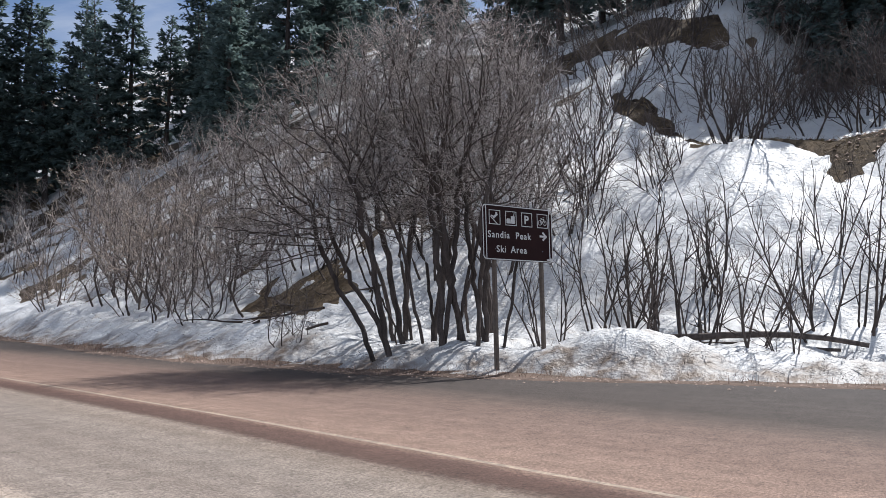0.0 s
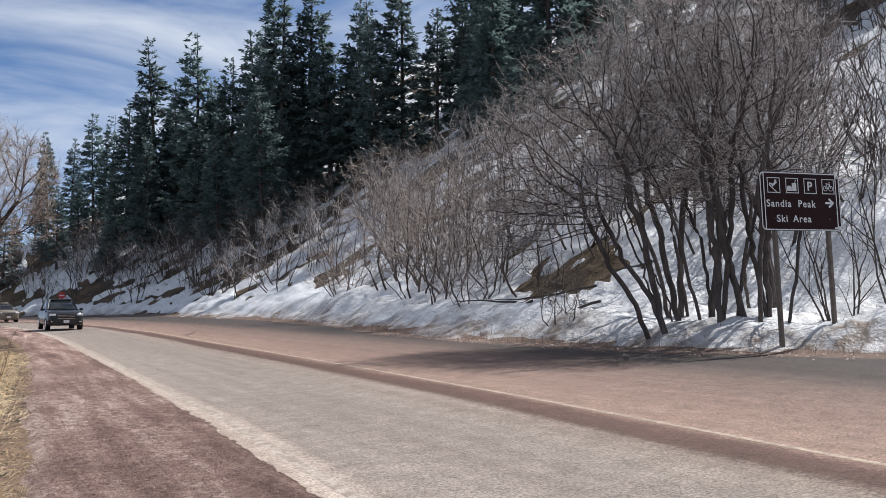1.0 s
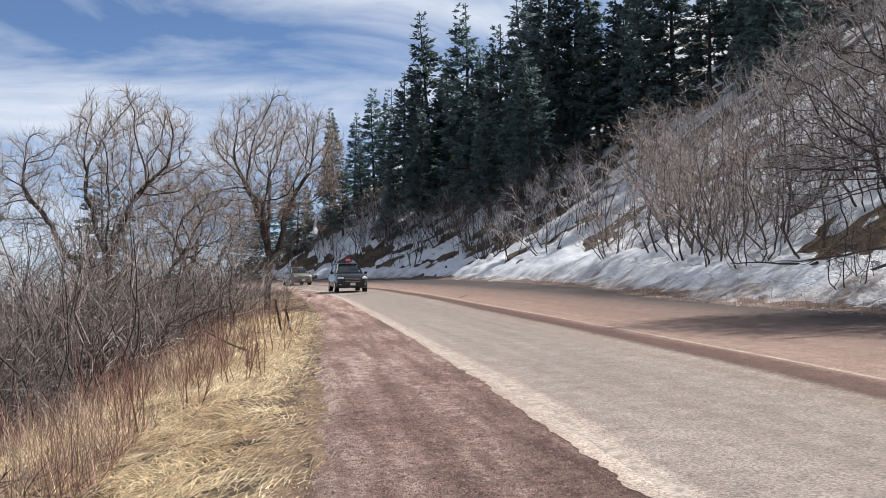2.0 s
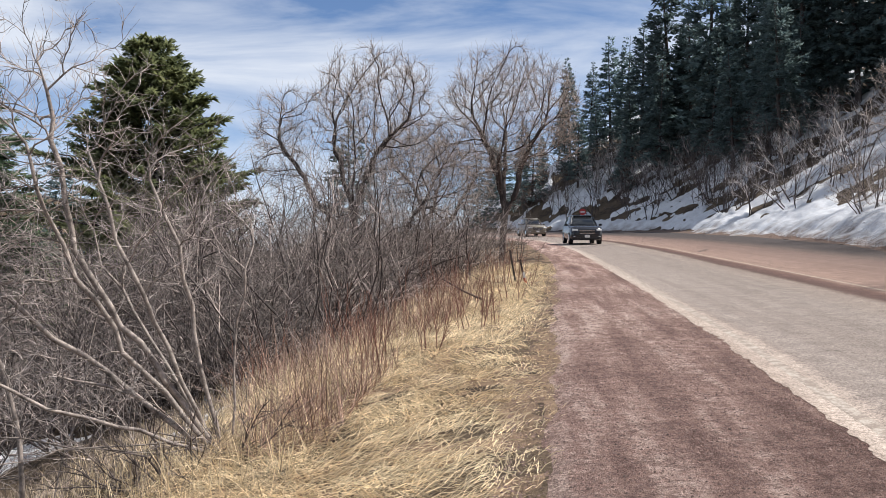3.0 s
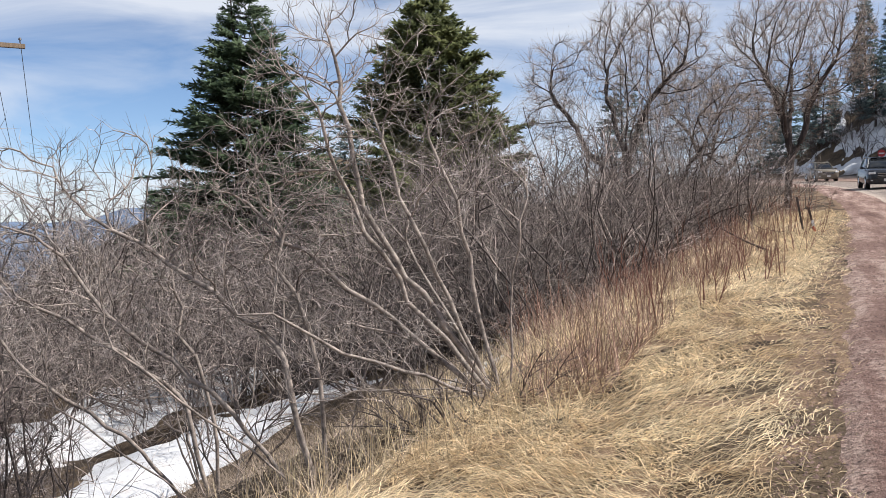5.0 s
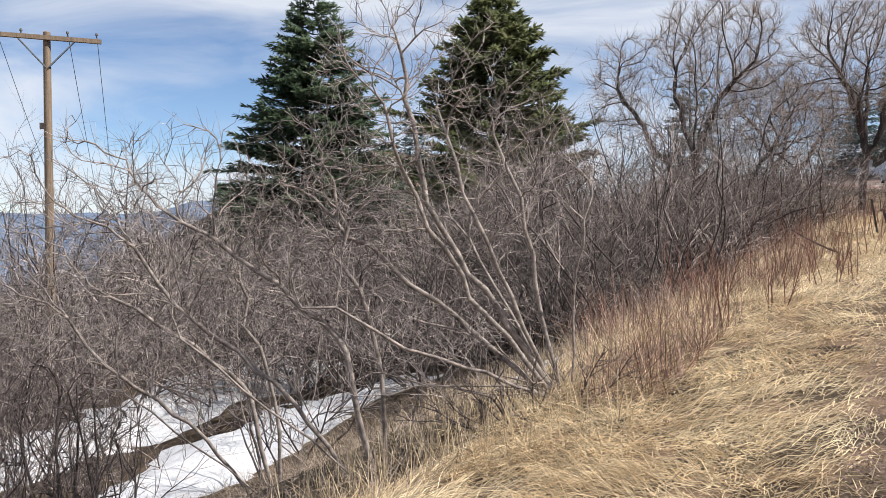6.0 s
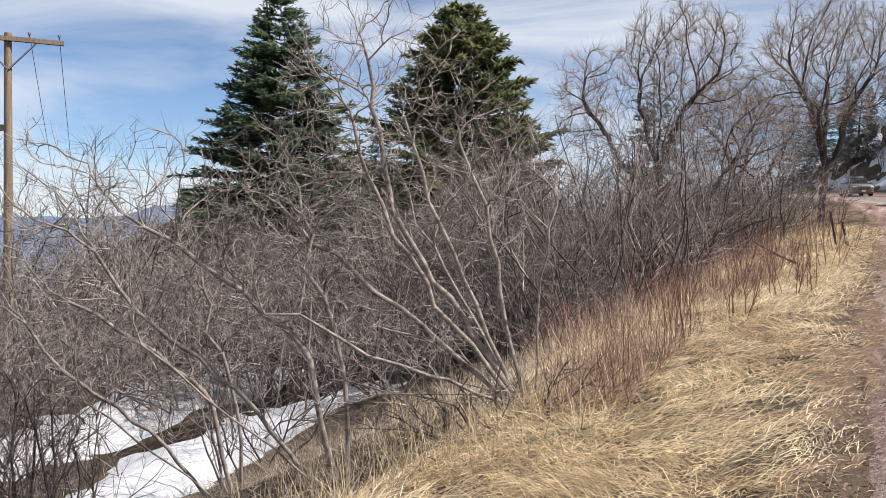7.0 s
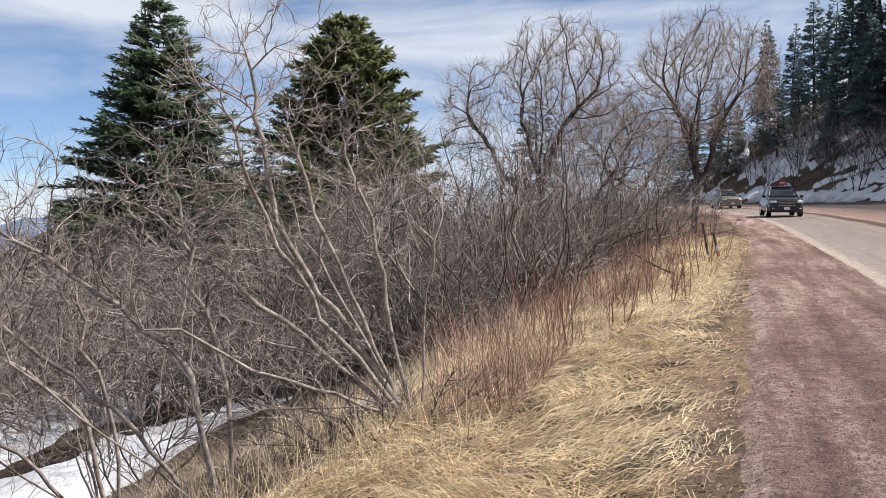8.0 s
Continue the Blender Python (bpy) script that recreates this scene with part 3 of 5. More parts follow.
def woody(name, seed, stems, height, lean, radius, first, second, third, wobble=0.10, lift=0.05, mats=None, twig_radius=0.005, stem_n=9, base=0.25, spread=0.65, ways=None, apart=True, lean_mesh=False):
    """Meshes of a bare shrub or tree: stems, branches, twigs. first, second, third: branch counts on each limb and their length as a share of the height."""
    r = np.random.default_rng(seed)
    trunk, mid, fine = [], [], []
    for s in range(stems):
        if ways:
            a, tilt, share = ways[s]
            a, tilt = radians(a), radians(tilt)
        else:
            a, tilt, share = r.uniform(0, 2 * np.pi), lean * r.uniform(0.25, 1.1), r.uniform(0.65, 1.05)
        d = np.array([math.sin(tilt) * math.cos(a), math.sin(tilt) * math.sin(a), math.cos(tilt)])
        st = np.array([math.cos(a), math.sin(a), 0]) * base * r.uniform(0.2, 1.0) + [0, 0, -0.25]
        trunk.append(limb(r, st, d, height * share, radius * r.uniform(0.7, 1.1), stem_n, wobble, lift, 0.22))
    for ln in trunk:
        branch_out(r, ln, mid, first[0], 0.22, 0.97, height * first[1], radius * 0.5, spread, 4 if lean_mesh else 6, wobble * 1.3, lift)
    small = []
    for ln in trunk + mid:
        branch_out(r, ln, small, second[0], 0.25, 1.0, height * second[1], twig_radius * 2.0, spread, 2 if lean_mesh else 4, wobble * 1.5, lift * 0.8)
    for ln in small + mid:
        branch_out(r, ln, fine, third[0], 0.2, 1.0, height * third[1], twig_radius, spread, 1 if lean_mesh else 2, wobble * 1.6, lift * 0.6)
    bark, brown, grey = mats
    each = [("stem", tubes("stem", [ln], bark, 7)) for ln in trunk] if apart else [("stem*", tubes("stem", trunk, bark, 5))]
    return each + [("small_branch*", tubes("small_branch", mid + small, brown, 3 if lean_mesh else 4)), ("twig*", tubes("twig", fine, grey, 3))]


def bend(start, legs):
    """A stem that turns as it rises: legs of (degrees the way points, degrees off the plumb, metres)."""
    pts = [np.array(start, float)]
    for a, tilt, ln in legs:
        a, tilt = radians(a), radians(tilt)
        d = np.array([math.sin(tilt) * math.cos(a), math.sin(tilt) * math.sin(a), math.cos(tilt)])
        for _ in range(max(1, round(ln / 0.25))):
            pts.append(pts[-1] + d * ln / max(1, round(ln / 0.25)))
    pts = np.array(pts)
    r = np.random.default_rng(len(pts) * 31 + int(abs(legs[0][1]) * 7 + abs(legs[-1][2]) * 100))
    soft = pts.copy()
    for _ in range(2):
        soft[1:-1] = (pts[:-2] + 2 * pts[1:-1] + pts[2:]) / 4
        pts = soft.copy()
    crook = np.cumsum(r.normal(0, 0.045, pts.shape), axis=0) + r.normal(0, 0.02, pts.shape)
    return pts + crook * np.linspace(0, 1, len(pts))[:, None] ** 0.5


def domes(r, shapes):
    """Points strewn through ellipsoids, thicker towards the skin: (count, x, y, z, half widths x, y, z)."""
    out = []
    for n, cx, cy, cz, rx, ry, rz in shapes:
        d = r.normal(0, 1, (n, 3))
        d /= np.linalg.norm(d, axis=1, keepdims=True)
        lump = 1 + 0.16 * np.sin(d[:, 0] * 5 + d[:, 2] * 4 + cx) * np.cos(d[:, 1] * 6 + cz)
        out.append(np.array([cx, cy, cz]) + d * (r.uniform(0.12, 1, (n, 1)) ** 0.45 * lump[:, None]) * np.array([rx, ry, rz]))
    return np.concatenate(out)


def grown(seed, stems, shapes, radius, tip, step=0.25, reach=2.2, kill=0.42, up=0.12, jitter=0.16, hold=0.5, twigs=(3, 0.35), mats=None, names=("stem", "branch"), rounds=120):
    """A bare crown that grows from its stems towards strewn points, forking as it goes; limbs thicken with what they carry."""
    r = np.random.default_rng(seed)
    pos, mum, way = [], [], []
    for pts in stems:
        for k, p in enumerate(pts):
            mum.append(len(pos) - 1 if k else -1)
            d = pts[k] - pts[k - 1] if k else pts[1] - pts[0]
            way.append(d / np.linalg.norm(d))
            pos.append(p)
    first = len(pos)
    goal = domes(r, shapes)
    pos, way = np.array(pos), np.array(way)
    gap = np.linalg.norm(goal[:, None] - pos[None], axis=2)
    near, best = gap.argmin(1), gap.min(1)
    kids = np.zeros(len(pos), int)
    for _ in range(rounds):
        live = best < reach
        if not live.any():
            break
        pull = np.zeros((len(pos), 3))
        np.add.at(pull, near[live], (goal[live] - pos[near[live]]) / best[live][:, None])
        who = np.unique(near[live])
        who = who[kids[who] < 3]
        if not len(who):
            break
        d = pull[who] / (np.linalg.norm(pull[who], axis=1, keepdims=True) + 1e-6)
        d = d + hold * way[who] + r.normal(0, jitter, d.shape) + [0, 0, up]
        d /= np.linalg.norm(d, axis=1, keepdims=True)
        fresh = pos[who] + d * step
        kids[who] += 1
        base = len(pos)
        pos, way, kids = np.concatenate([pos, fresh]), np.concatenate([way, d]), np.concatenate([kids, np.zeros(len(who), int)])
        mum += who.tolist()
        gap = np.linalg.norm(goal[:, None] - fresh[None], axis=2)
        k = gap.argmin(1)
        g = gap[np.arange(len(goal)), k]
        closer = g < best
        near, best = np.where(closer, base + k, near), np.where(closer, g, best)
        stay = best > kill
        goal, near, best = goal[stay], near[stay], best[stay]
        if not len(goal):
            break
    n = len(pos)
    load = np.zeros(n)
    for i in range(n - 1, -1, -1):
        load[i] = max(load[i], 1.0)
        if mum[i] >= 0:
            load[mum[i]] += load[i]
    thick = tip * load ** (math.log(radius / tip) / math.log(load.max()))
    heir = np.full(n, -1)
    for i in range(n):
        m = mum[i]
        if m >= 0 and (heir[m] < 0 or load[i] > load[heir[m]]):
            heir[m] = i
    big, mid, small = [], [], []
    for i in range(n):
        if mum[i] >= 0 and heir[mum[i]] == i:
            continue
        chain = [mum[i]] if mum[i] >= 0 else []
        j = i
        while j >= 0:
            chain.append(j)
            j = heir[j]
        if len(chain) < 2:
            continue
        rad = thick[chain]
        rad[0] = min(rad[0], rad[1] * 1.15)
        line = (pos[chain], rad)
        (big if rad[0] > 0.5 * radius else mid if rad[0] > max(0.2 * radius, 2.6 * tip) else small).append(line)
    thin = np.flatnonzero((thick < tip * 3.2) & (np.arange(n) >= first))
    fine = []
    for i in np.repeat(thin, twigs[0]):
        fine.append(limb(r, pos[i], side_way(r, way[i], r.uniform(0.2, 1.0)) + [0, 0, up * 1.5], twigs[1] * r.uniform(0.5, 1.3), tip * 0.75, 2, 0.28, 0.02, 0.35))
    bark, brown, grey = mats
    each = [(names[0], tubes(names[0], [ln], bark, 7)) for ln in big]
    each += [(names[1], tubes(names[1], [ln], brown, 5)) for ln in mid]
    return each + [("small_branch*", tubes("small_branch", small, brown, 3)), ("twig*", tubes("twig", fine, grey, 3))]


def planted(name, meshes, x, y, turn, size, label, category, group="", sink=0.05, tilt=(0, 0), stretch=1.0):
    ob = thing(name, (x, y, land_at(x, y) - sink), label, category, group)
    ob.rotation_euler = (radians(tilt[0]), radians(tilt[1]), radians(turn))
    ob.scale = (size, size, size * stretch)
    for kind, me in meshes:
        p = put(kind.rstrip("*"), me, ob)
        if kind.endswith("*"):      # too fine to pick apart
            tagged(p, kind="stuff")
    return ob


# the clump round the sign: tall multi-stemmed trees with a fine haze of twigs; local x runs along the road's edge
def clump_tree(seed, leans, shapes):
    r = np.random.default_rng(seed)
    stems = [bend((r.uniform(-0.3, 0.3), r.uniform(-0.3, 0.3), -0.3), ((a, t * 0.6, 1.4), (a + r.uniform(-25, 25), t, 1.4), (a + r.uniform(-30, 30), t * 0.8, ln))) for a, t, ln in leans]
    return grown(seed, stems, shapes, 0.08, 0.0065, 0.2, 2.6, 0.30, 0.03, 0.24, 0.4, (3, 0.45), (bark_dark, bark_dark, twig_ash))


upright = [clump_tree(101, ((20, 12, 1.6), (200, 16, 1.2), (100, 10, 1.8)), ((820, 0.3, 0, 6.3, 2.7, 2.3, 2.9), (160, -1.6, 0, 4.2, 1.2, 1.5, 1.2))),
           clump_tree(102, ((0, 16, 1.4), (170, 14, 1.6), (270, 14, 1.2)), ((860, -0.3, 0, 6.0, 2.8, 2.3, 3.1), (150, 1.5, 0, 4.0, 1.1, 1.4, 1.0)))]
arching = [clump_tree(103, ((180, 24, 1.6), (186, 14, 1.9), (150, 30, 1.2)), ((900, -1.9, 0, 5.0, 2.6, 2.0, 2.4), (600, -0.7, 0, 6.4, 2.0, 2.0, 2.2), (260, -3.4, 0, 3.2, 1.4, 1.4, 1.0)))]
# slimmer shrubs with clear stems, on the open snow
slim = [woody("slim", 120 + k, 5, 4.6, radians(26), 0.042, (5, 0.34), (2, 0.16), (2, 0.09), 0.10, 0.05, (bark_dark, bark_dark, bark_dark), 0.0055, base=0.25, spread=0.6) for k in range(4)]
# rounded brush along the bank: crooked dark stems under a pale dome of rising twigs
def bank_brush(seed, count, spread_, tall_, mats):
    r = np.random.default_rng(seed)
    stems = []
    for k in range(count):
        a, t = 360 * k / count + r.uniform(-20, 20), r.uniform(12, 42)
        stems.append(bend((0.35 * math.cos(radians(a)), 0.35 * math.sin(radians(a)), -0.25), ((a, t, 0.7), (a + r.uniform(-30, 30), t + 8, 0.6))))
    return grown(seed, stems, ((560, 0, 0, tall_ * 0.6, spread_, spread_, tall_ * 0.42), (150, 0, 0, tall_ * 0.35, spread_ * 1.05, spread_ * 1.05, tall_ * 0.2)), 0.046, 0.0072, 0.19, 2.0, 0.27, 0.16, 0.18, 0.5, (3, 0.36), mats)


round_brush = [bank_brush(141, 7, 2.2, 4.6, (bark_dark, bark_mid, twig_ash)), bank_brush(142, 5, 1.7, 5.0, (bark_dark, bark_dark, bark_mid)), bank_brush(143, 9, 2.7, 4.2, (bark_mid, twig_willow, twig_willow)), bank_brush(144, 4, 1.5, 4.4, (bark_dark, bark_dark, twig_brown))]
hill_brush = [woody("hill_brush", 150 + k, 5, 4.2, radians(34), 0.045, (4, 0.4), (2, 0.24), (2, 0.15), 0.14, 0.04, (bark_dark, bark_dark, twig_brown), 0.013, stem_n=5, base=0.5, spread=0.6, apart=False, lean_mesh=True) for k in range(3)]
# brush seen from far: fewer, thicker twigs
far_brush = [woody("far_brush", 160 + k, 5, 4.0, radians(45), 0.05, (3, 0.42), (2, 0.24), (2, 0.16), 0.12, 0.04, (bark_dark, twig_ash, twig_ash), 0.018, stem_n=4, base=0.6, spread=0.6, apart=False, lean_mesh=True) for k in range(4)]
# tangled thicket below the verge
thicket = [woody("thicket", 180 + k, 7, 3.2, radians(44), 0.026, (5, 0.45), (3, 0.24), (2, 0.14), 0.20, 0.03, (bark_dark, twig_thicket, twig_brown), 0.0078, base=0.6, spread=0.8, apart=False, lean_mesh=True) for k in range(5)]
stand = [woody("stand", 190 + k, 8, 4.2, radians(22), 0.025, (5, 0.38), (3, 0.22), (2, 0.14), 0.18, 0.03, (bark_dark, twig_thicket, twig_brown), 0.0085, base=1.1, spread=0.65, apart=False, lean_mesh=True) for k in range(4)]


def scatter(prefix, variants, spots, label, category, group):
    r = random.Random(len(spots) * 7 + len(prefix))
    for k, (x, y, size) in enumerate(spots):
        planted(prefix, variants[k % len(variants)], x, y, r.uniform(0, 360), size * r.uniform(0.92, 1.08), label, category, group, tilt=(r.uniform(-5, 5), r.uniform(-5, 5)), stretch=r.uniform(0.9, 1.12))


for x, y, size, kind_, turn in ((14.5, 17.9, 0.98, arching[0], -42), (15.35, 17.15, 1.0, upright[0], -60), (16.0, 16.75, 1.02, upright[1], -30), (16.75, 16.35, 0.95, upright[0], 120),
                                (15.7, 18.9, 1.0, arching[0], -25), (16.6, 18.5, 1.08, upright[1], 80), (18.3, 18.4, 1.05, upright[0], 10), (17.3, 20.4, 1.1, upright[1], 200)):
    planted("bare_tree", kind_, x, y, turn, size, "leafless multi-stemmed tree with dark trunks and fine twigs in snow", "tree", "clump of trees by the sign")
scatter("bare_shrub", slim, [(17.9, 15.6, 0.9), (18.6, 14.5, 1.0), (19.3, 13.6, 1.05), (20.0, 12.8, 1.0), (20.9, 12.9, 0.9), (19.9, 11.2, 0.8), (22.0, 10.6, 1.05), (22.8, 9.9, 1.0), (19.0, 9.9, 0.6), (23.6, 8.6, 0.85), (20.8, 15.0, 1.0), (22.5, 13.5, 0.9), (25, 11.6, 0.8)],
        "leafless shrub with slim dark stems standing in deep snow", "shrub", "shrubs on the snow slope")
scatter("bare_shrub", [round_brush[1], round_brush[3], round_brush[0]], [(14.7, 22.5, 0.5), (16.8, 27.8, 0.95), (15.8, 29.8, 0.75), (17.4, 31.0, 1.0), (16.2, 33.5, 0.9), (19.6, 28.5, 1.05), (21.5, 25.5, 1.1), (20.2, 22.6, 1.05), (23.5, 30.5, 1.0), (20, 33, 1.15), (18.6, 25.6, 0.8)],
        "leafless brush with crooked dark stems on the snowy bank", "shrub", "brush along the bank")
scatter("bare_shrub", [round_brush[2], round_brush[0], round_brush[2], round_brush[3]], [(18.0, 35.5, 1.2), (17.6, 38.5, 1.25), (19.4, 41.0, 1.4), (19.2, 45.5, 1.3), (21.4, 48.5, 1.45), (21.5, 37.5, 1.35), (24.5, 35.5, 1.1), (22.5, 43.5, 1.15), (18.4, 50.5, 0.9)],
        "rounded leafless brush with pale tan twigs on the snowy bank", "shrub", "brush along the bank")
r = random.Random(11)
spots = []
while len(spots) < 30:
    s, y = r.uniform(8, 34), r.uniform(4, 135)
    x = float(road_edge(y)) + s
    if (y < 24 and s < 17) or (y > 20 and y < 50 and s < 7) or x < 0:
        continue
    spots.append((x, y, r.uniform(0.7, 1.25)))
hill = []
for k in range(120):
    a = r.uniform(42, 73)
    d = r.uniform(29 + 0.5 * max(0, a - 52), 52)
    hill.append((math.sin(radians(a)) * d, math.cos(radians(a)) * d, r.uniform(0.65, 1.05)))
for k in range(98):
    y = r.uniform(50, 145)
    spots.append((float(road_edge(y)) + r.uniform(3.5, 22), y, r.uniform(0.9, 1.45)))
for k in range(25):
    a, d = r.uniform(-53, -30), r.uniform(36, 52)
    spots.append((math.sin(radians(a)) * d, math.cos(radians(a)) * d, r.uniform(1.1, 1.45)))
for k in range(52):
    a, d = r.uniform(-52, -22), r.uniform(50, 74)
    spots.append((math.sin(radians(a)) * d, math.cos(radians(a)) * d, r.uniform(0.6, 0.95)))
for k in range(44):
    y = r.uniform(84, 150)
    hill.append((float(road_edge(y)) + r.uniform(2.5, 17), y, r.uniform(0.9, 1.5)))
scatter("hillside_shrub", hill_brush, hill, "leafless dark-stemmed brush in shaded snow on the hillside", "shrub", "brush on the hillside")
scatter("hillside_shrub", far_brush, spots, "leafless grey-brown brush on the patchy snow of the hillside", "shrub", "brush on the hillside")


# ---- conifers ----
def conifer(name, seed, height, width, whorls, per, sprays, spray, mat, ragged=0.25, bare=0.12, droop=0.25, blunt=0.0, slim=0.2):
    """Trunk and crown: whorls of limbs, each feathered with many small needle sprays."""
    r = np.random.default_rng(seed)
    trunk = limb(r, (0, 0, -0.6), (0, 0, 1), height + 0.5, height * 0.017, 10, 0.012, 0.02, 0.08)
    limbs, tri, cnt = [], [], 0
    for k in range(whorls):
        f = bare + (1 - bare) * ((k + r.uniform(-0.4, 0.4)) / (whorls - 1))
        f = min(max(f, bare * 0.7), 0.972)
        z = f * height
        prof = (1 - f) ** 0.82 + blunt * (1 - f ** 6) * 0.35 + 0.06
        for j in range(per if f < 0.85 else max(3, per - 3)):
            a = r.uniform(0, 2 * np.pi)
            ln = width * prof * (1 + r.normal(0, ragged))
            if ln < 0.15 or r.random() < 0.06:
                continue
            up = 0.25 * (f - 0.35) - droop * (1 - f)
            d = np.array([math.cos(a), math.sin(a), up])
            line = limb(r, (0, 0, z), d, ln, 0.012 + 0.012 * ln, 4, 0.06, 0.05)
            limbs.append(line)
            pts = line[0]
            m = max(4, int(sprays * ln / width / 0.6))
            t = r.uniform(0.18, 1.0, m) ** 0.8 * (len(pts) - 1)
            i = np.minimum(t.astype(int), len(pts) - 2)
            p = pts[i] + (pts[i + 1] - pts[i]) * (t - i)[:, None]
            ax = pts[-1] - pts[0]
            ax = ax / np.linalg.norm(ax)
            sd = np.cross(ax, [0, 0, 1])
            sgn = r.choice([-1.0, 1.0], m)[:, None]
            w = ax * r.uniform(0.3, 1.0, (m, 1)) + sd * sgn * r.uniform(0.2, 1.0, (m, 1)) + np.array([0, 0, 1]) * r.normal(-0.05, 0.28, (m, 1))
            w /= np.linalg.norm(w, axis=1, keepdims=True)
            size = spray * r.uniform(0.6, 1.3, (m, 1)) * (0.55 + 0.45 * min(1, ln / width * 2))
            nrm = np.cross(w, r.normal(0, 0.4, (m, 3)) + [0, 0, 1])
            nrm /= np.linalg.norm(nrm, axis=1, keepdims=True)
            tri.append(np.stack([p - nrm * size * 0.06, p + w * size * 0.5 - nrm * size * slim, p + w * size, p + w * size * 0.45 + nrm * size * slim], 1))
            cnt += m
    q = np.concatenate(tri)
    crown = mesh_of("crown", q.reshape(-1, 3), np.arange(len(q) * 4).reshape(-1, 4), mat)
    return [("trunk", tubes("trunk", [trunk], bark_dark, 8)), ("limb*", tubes("limb", [(p[::4], q[::4]) for p, q in limbs[::2]], bark_dark, 3)), ("crown", crown)]


firs = [conifer("fir", 200 + k, 22, w, 48, 6, 25, 0.74, needles_far_hazed, 0.2, b, 0.22, bl, 0.19) for k, (w, b, bl) in enumerate(((3.4, 0.10, 0.15), (3.7, 0.14, 0.3), (3.1, 0.08, 0.12), (3.5, 0.2, 0.4), (2.9, 0.12, 0.25)))]
r = random.Random(5)
spots = []
# the wood's outline against the sky: degrees right of the road, degrees up, metres away
for a, el, d in ((-1.2, 7.5, 175), (0.3, 8.5, 172), (1.7, 8.4, 168), (2.6, 10, 164), (3.3, 12, 160), (4.5, 11.5, 158), (5.7, 13.2, 150), (6.6, 12.5, 146), (7.5, 14.5, 140), (8.4, 14, 138), (9.3, 16.5, 130), (10.4, 15, 128),
                 (11.5, 18.2, 122), (12.5, 15.5, 122), (13.5, 17.5, 116), (14.8, 18, 112), (15.6, 19, 114), (16.5, 20.8, 108), (18, 21, 108), (19.5, 20, 104), (21, 21.5, 104), (22.5, 20, 100), (24, 21.5, 100), (26, 20, 98), (28, 21.5, 98), (30, 20, 94),
                 (5, 9.5, 146), (13, 15.5, 120), (17, 17, 112), (21, 18, 108), (3.0, 8.5, 150), (6.3, 8.6, 128)):
    x, y = math.sin(radians(a)) * d, math.cos(radians(a)) * d
    spots.append((x, y, (d * math.tan(radians(el)) + 1.6 - land_at(x, y)) / 22))
for k in range(10):
    a, d = 47 + k * 1.9 + r.uniform(-0.6, 0.6), r.uniform(54, 61)
    spots.append((math.sin(radians(a)) * d, math.cos(radians(a)) * d, r.uniform(0.5, 0.7)))
for k in range(5):
    a, d = 63.5 + k * 1.3, 49 + (k * 7) % 9
    spots.append((math.sin(radians(a)) * d, math.cos(radians(a)) * d, 0.5 + 0.03 * (k % 4)))
spots += [(42.6, 18.4, 0.56), (44.4, 17.0, 0.6), (47.0, 19.4, 0.6)]
for k in range(3):
    a, d = 29 + k * 3.6 + r.uniform(-0.5, 0.5), r.uniform(76, 88)
    spots.append((math.sin(radians(a)) * d, math.cos(radians(a)) * d, r.uniform(0.7, 0.95)))
for k in range(14):       # the wood comes down to the bend
    y = 94 + k * 3.6
    spots.append((float(road_edge(y)) + 11 + (k * 5) % 13 + r.uniform(-1, 1), y, r.uniform(0.5, 0.82)))
while len(spots) < 98:
    a, d = r.uniform(22, 80), r.uniform(64, 135)
    x, y = math.sin(radians(a)) * d, math.cos(radians(a)) * d
    s = x - float(road_edge(min(y, 160)))
    if s < 8 or (s < 26 and y < 85) or any((x - q[0]) ** 2 + (y - q[1]) ** 2 < 9 for q in spots):
        continue
    spots.append((x, y, r.uniform(0.65, 1.1)))
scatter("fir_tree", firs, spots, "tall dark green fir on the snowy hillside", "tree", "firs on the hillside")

# ---- below the verge: spruces, willows, thicket ----
def spruce(label, meshes, x, y, turn, sx, sz):
    ob = planted("spruce_tree", meshes, x, y, turn, sx, label, "tree", "evergreens below the road")
    ob.scale = (sx, sx, sz)


big_spruce = conifer("spruce", 301, 15.0, 4.9, 78, 13, 150, 0.31, needles_near, 0.12, 0.06, 0.14, 0.0, 0.14)
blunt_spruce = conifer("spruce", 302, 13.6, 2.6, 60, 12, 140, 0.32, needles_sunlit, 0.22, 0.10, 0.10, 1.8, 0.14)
small_spruce = conifer("spruce", 303, 15.0, 3.6, 34, 7, 14, 0.7, needles_far_hazed, 0.2, 0.08, 0.18)
spruce("dense blue-green spruce with a pointed crown below the road", big_spruce, -22.6, 35.4, 10, 1.1, 1.02)
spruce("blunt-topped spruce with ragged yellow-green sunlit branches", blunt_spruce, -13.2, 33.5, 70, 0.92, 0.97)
for x, y, s in ((-25.5, 51, 0.55), (-23.0, 53, 0.5), (-9.8, 56, 0.75), (-42, 62, 0.22), (-46, 60, 0.2), (-37, 62, 0.25), (-50, 56, 0.2), (-44, 56, 0.16), (2.6, 148, 0.8), (-2, 152, 0.9), (-6, 148, 0.8)):
    spruce("small dark spruce standing among bare brush", small_spruce, x, y, x * 37 % 360, s, s * 0.95)


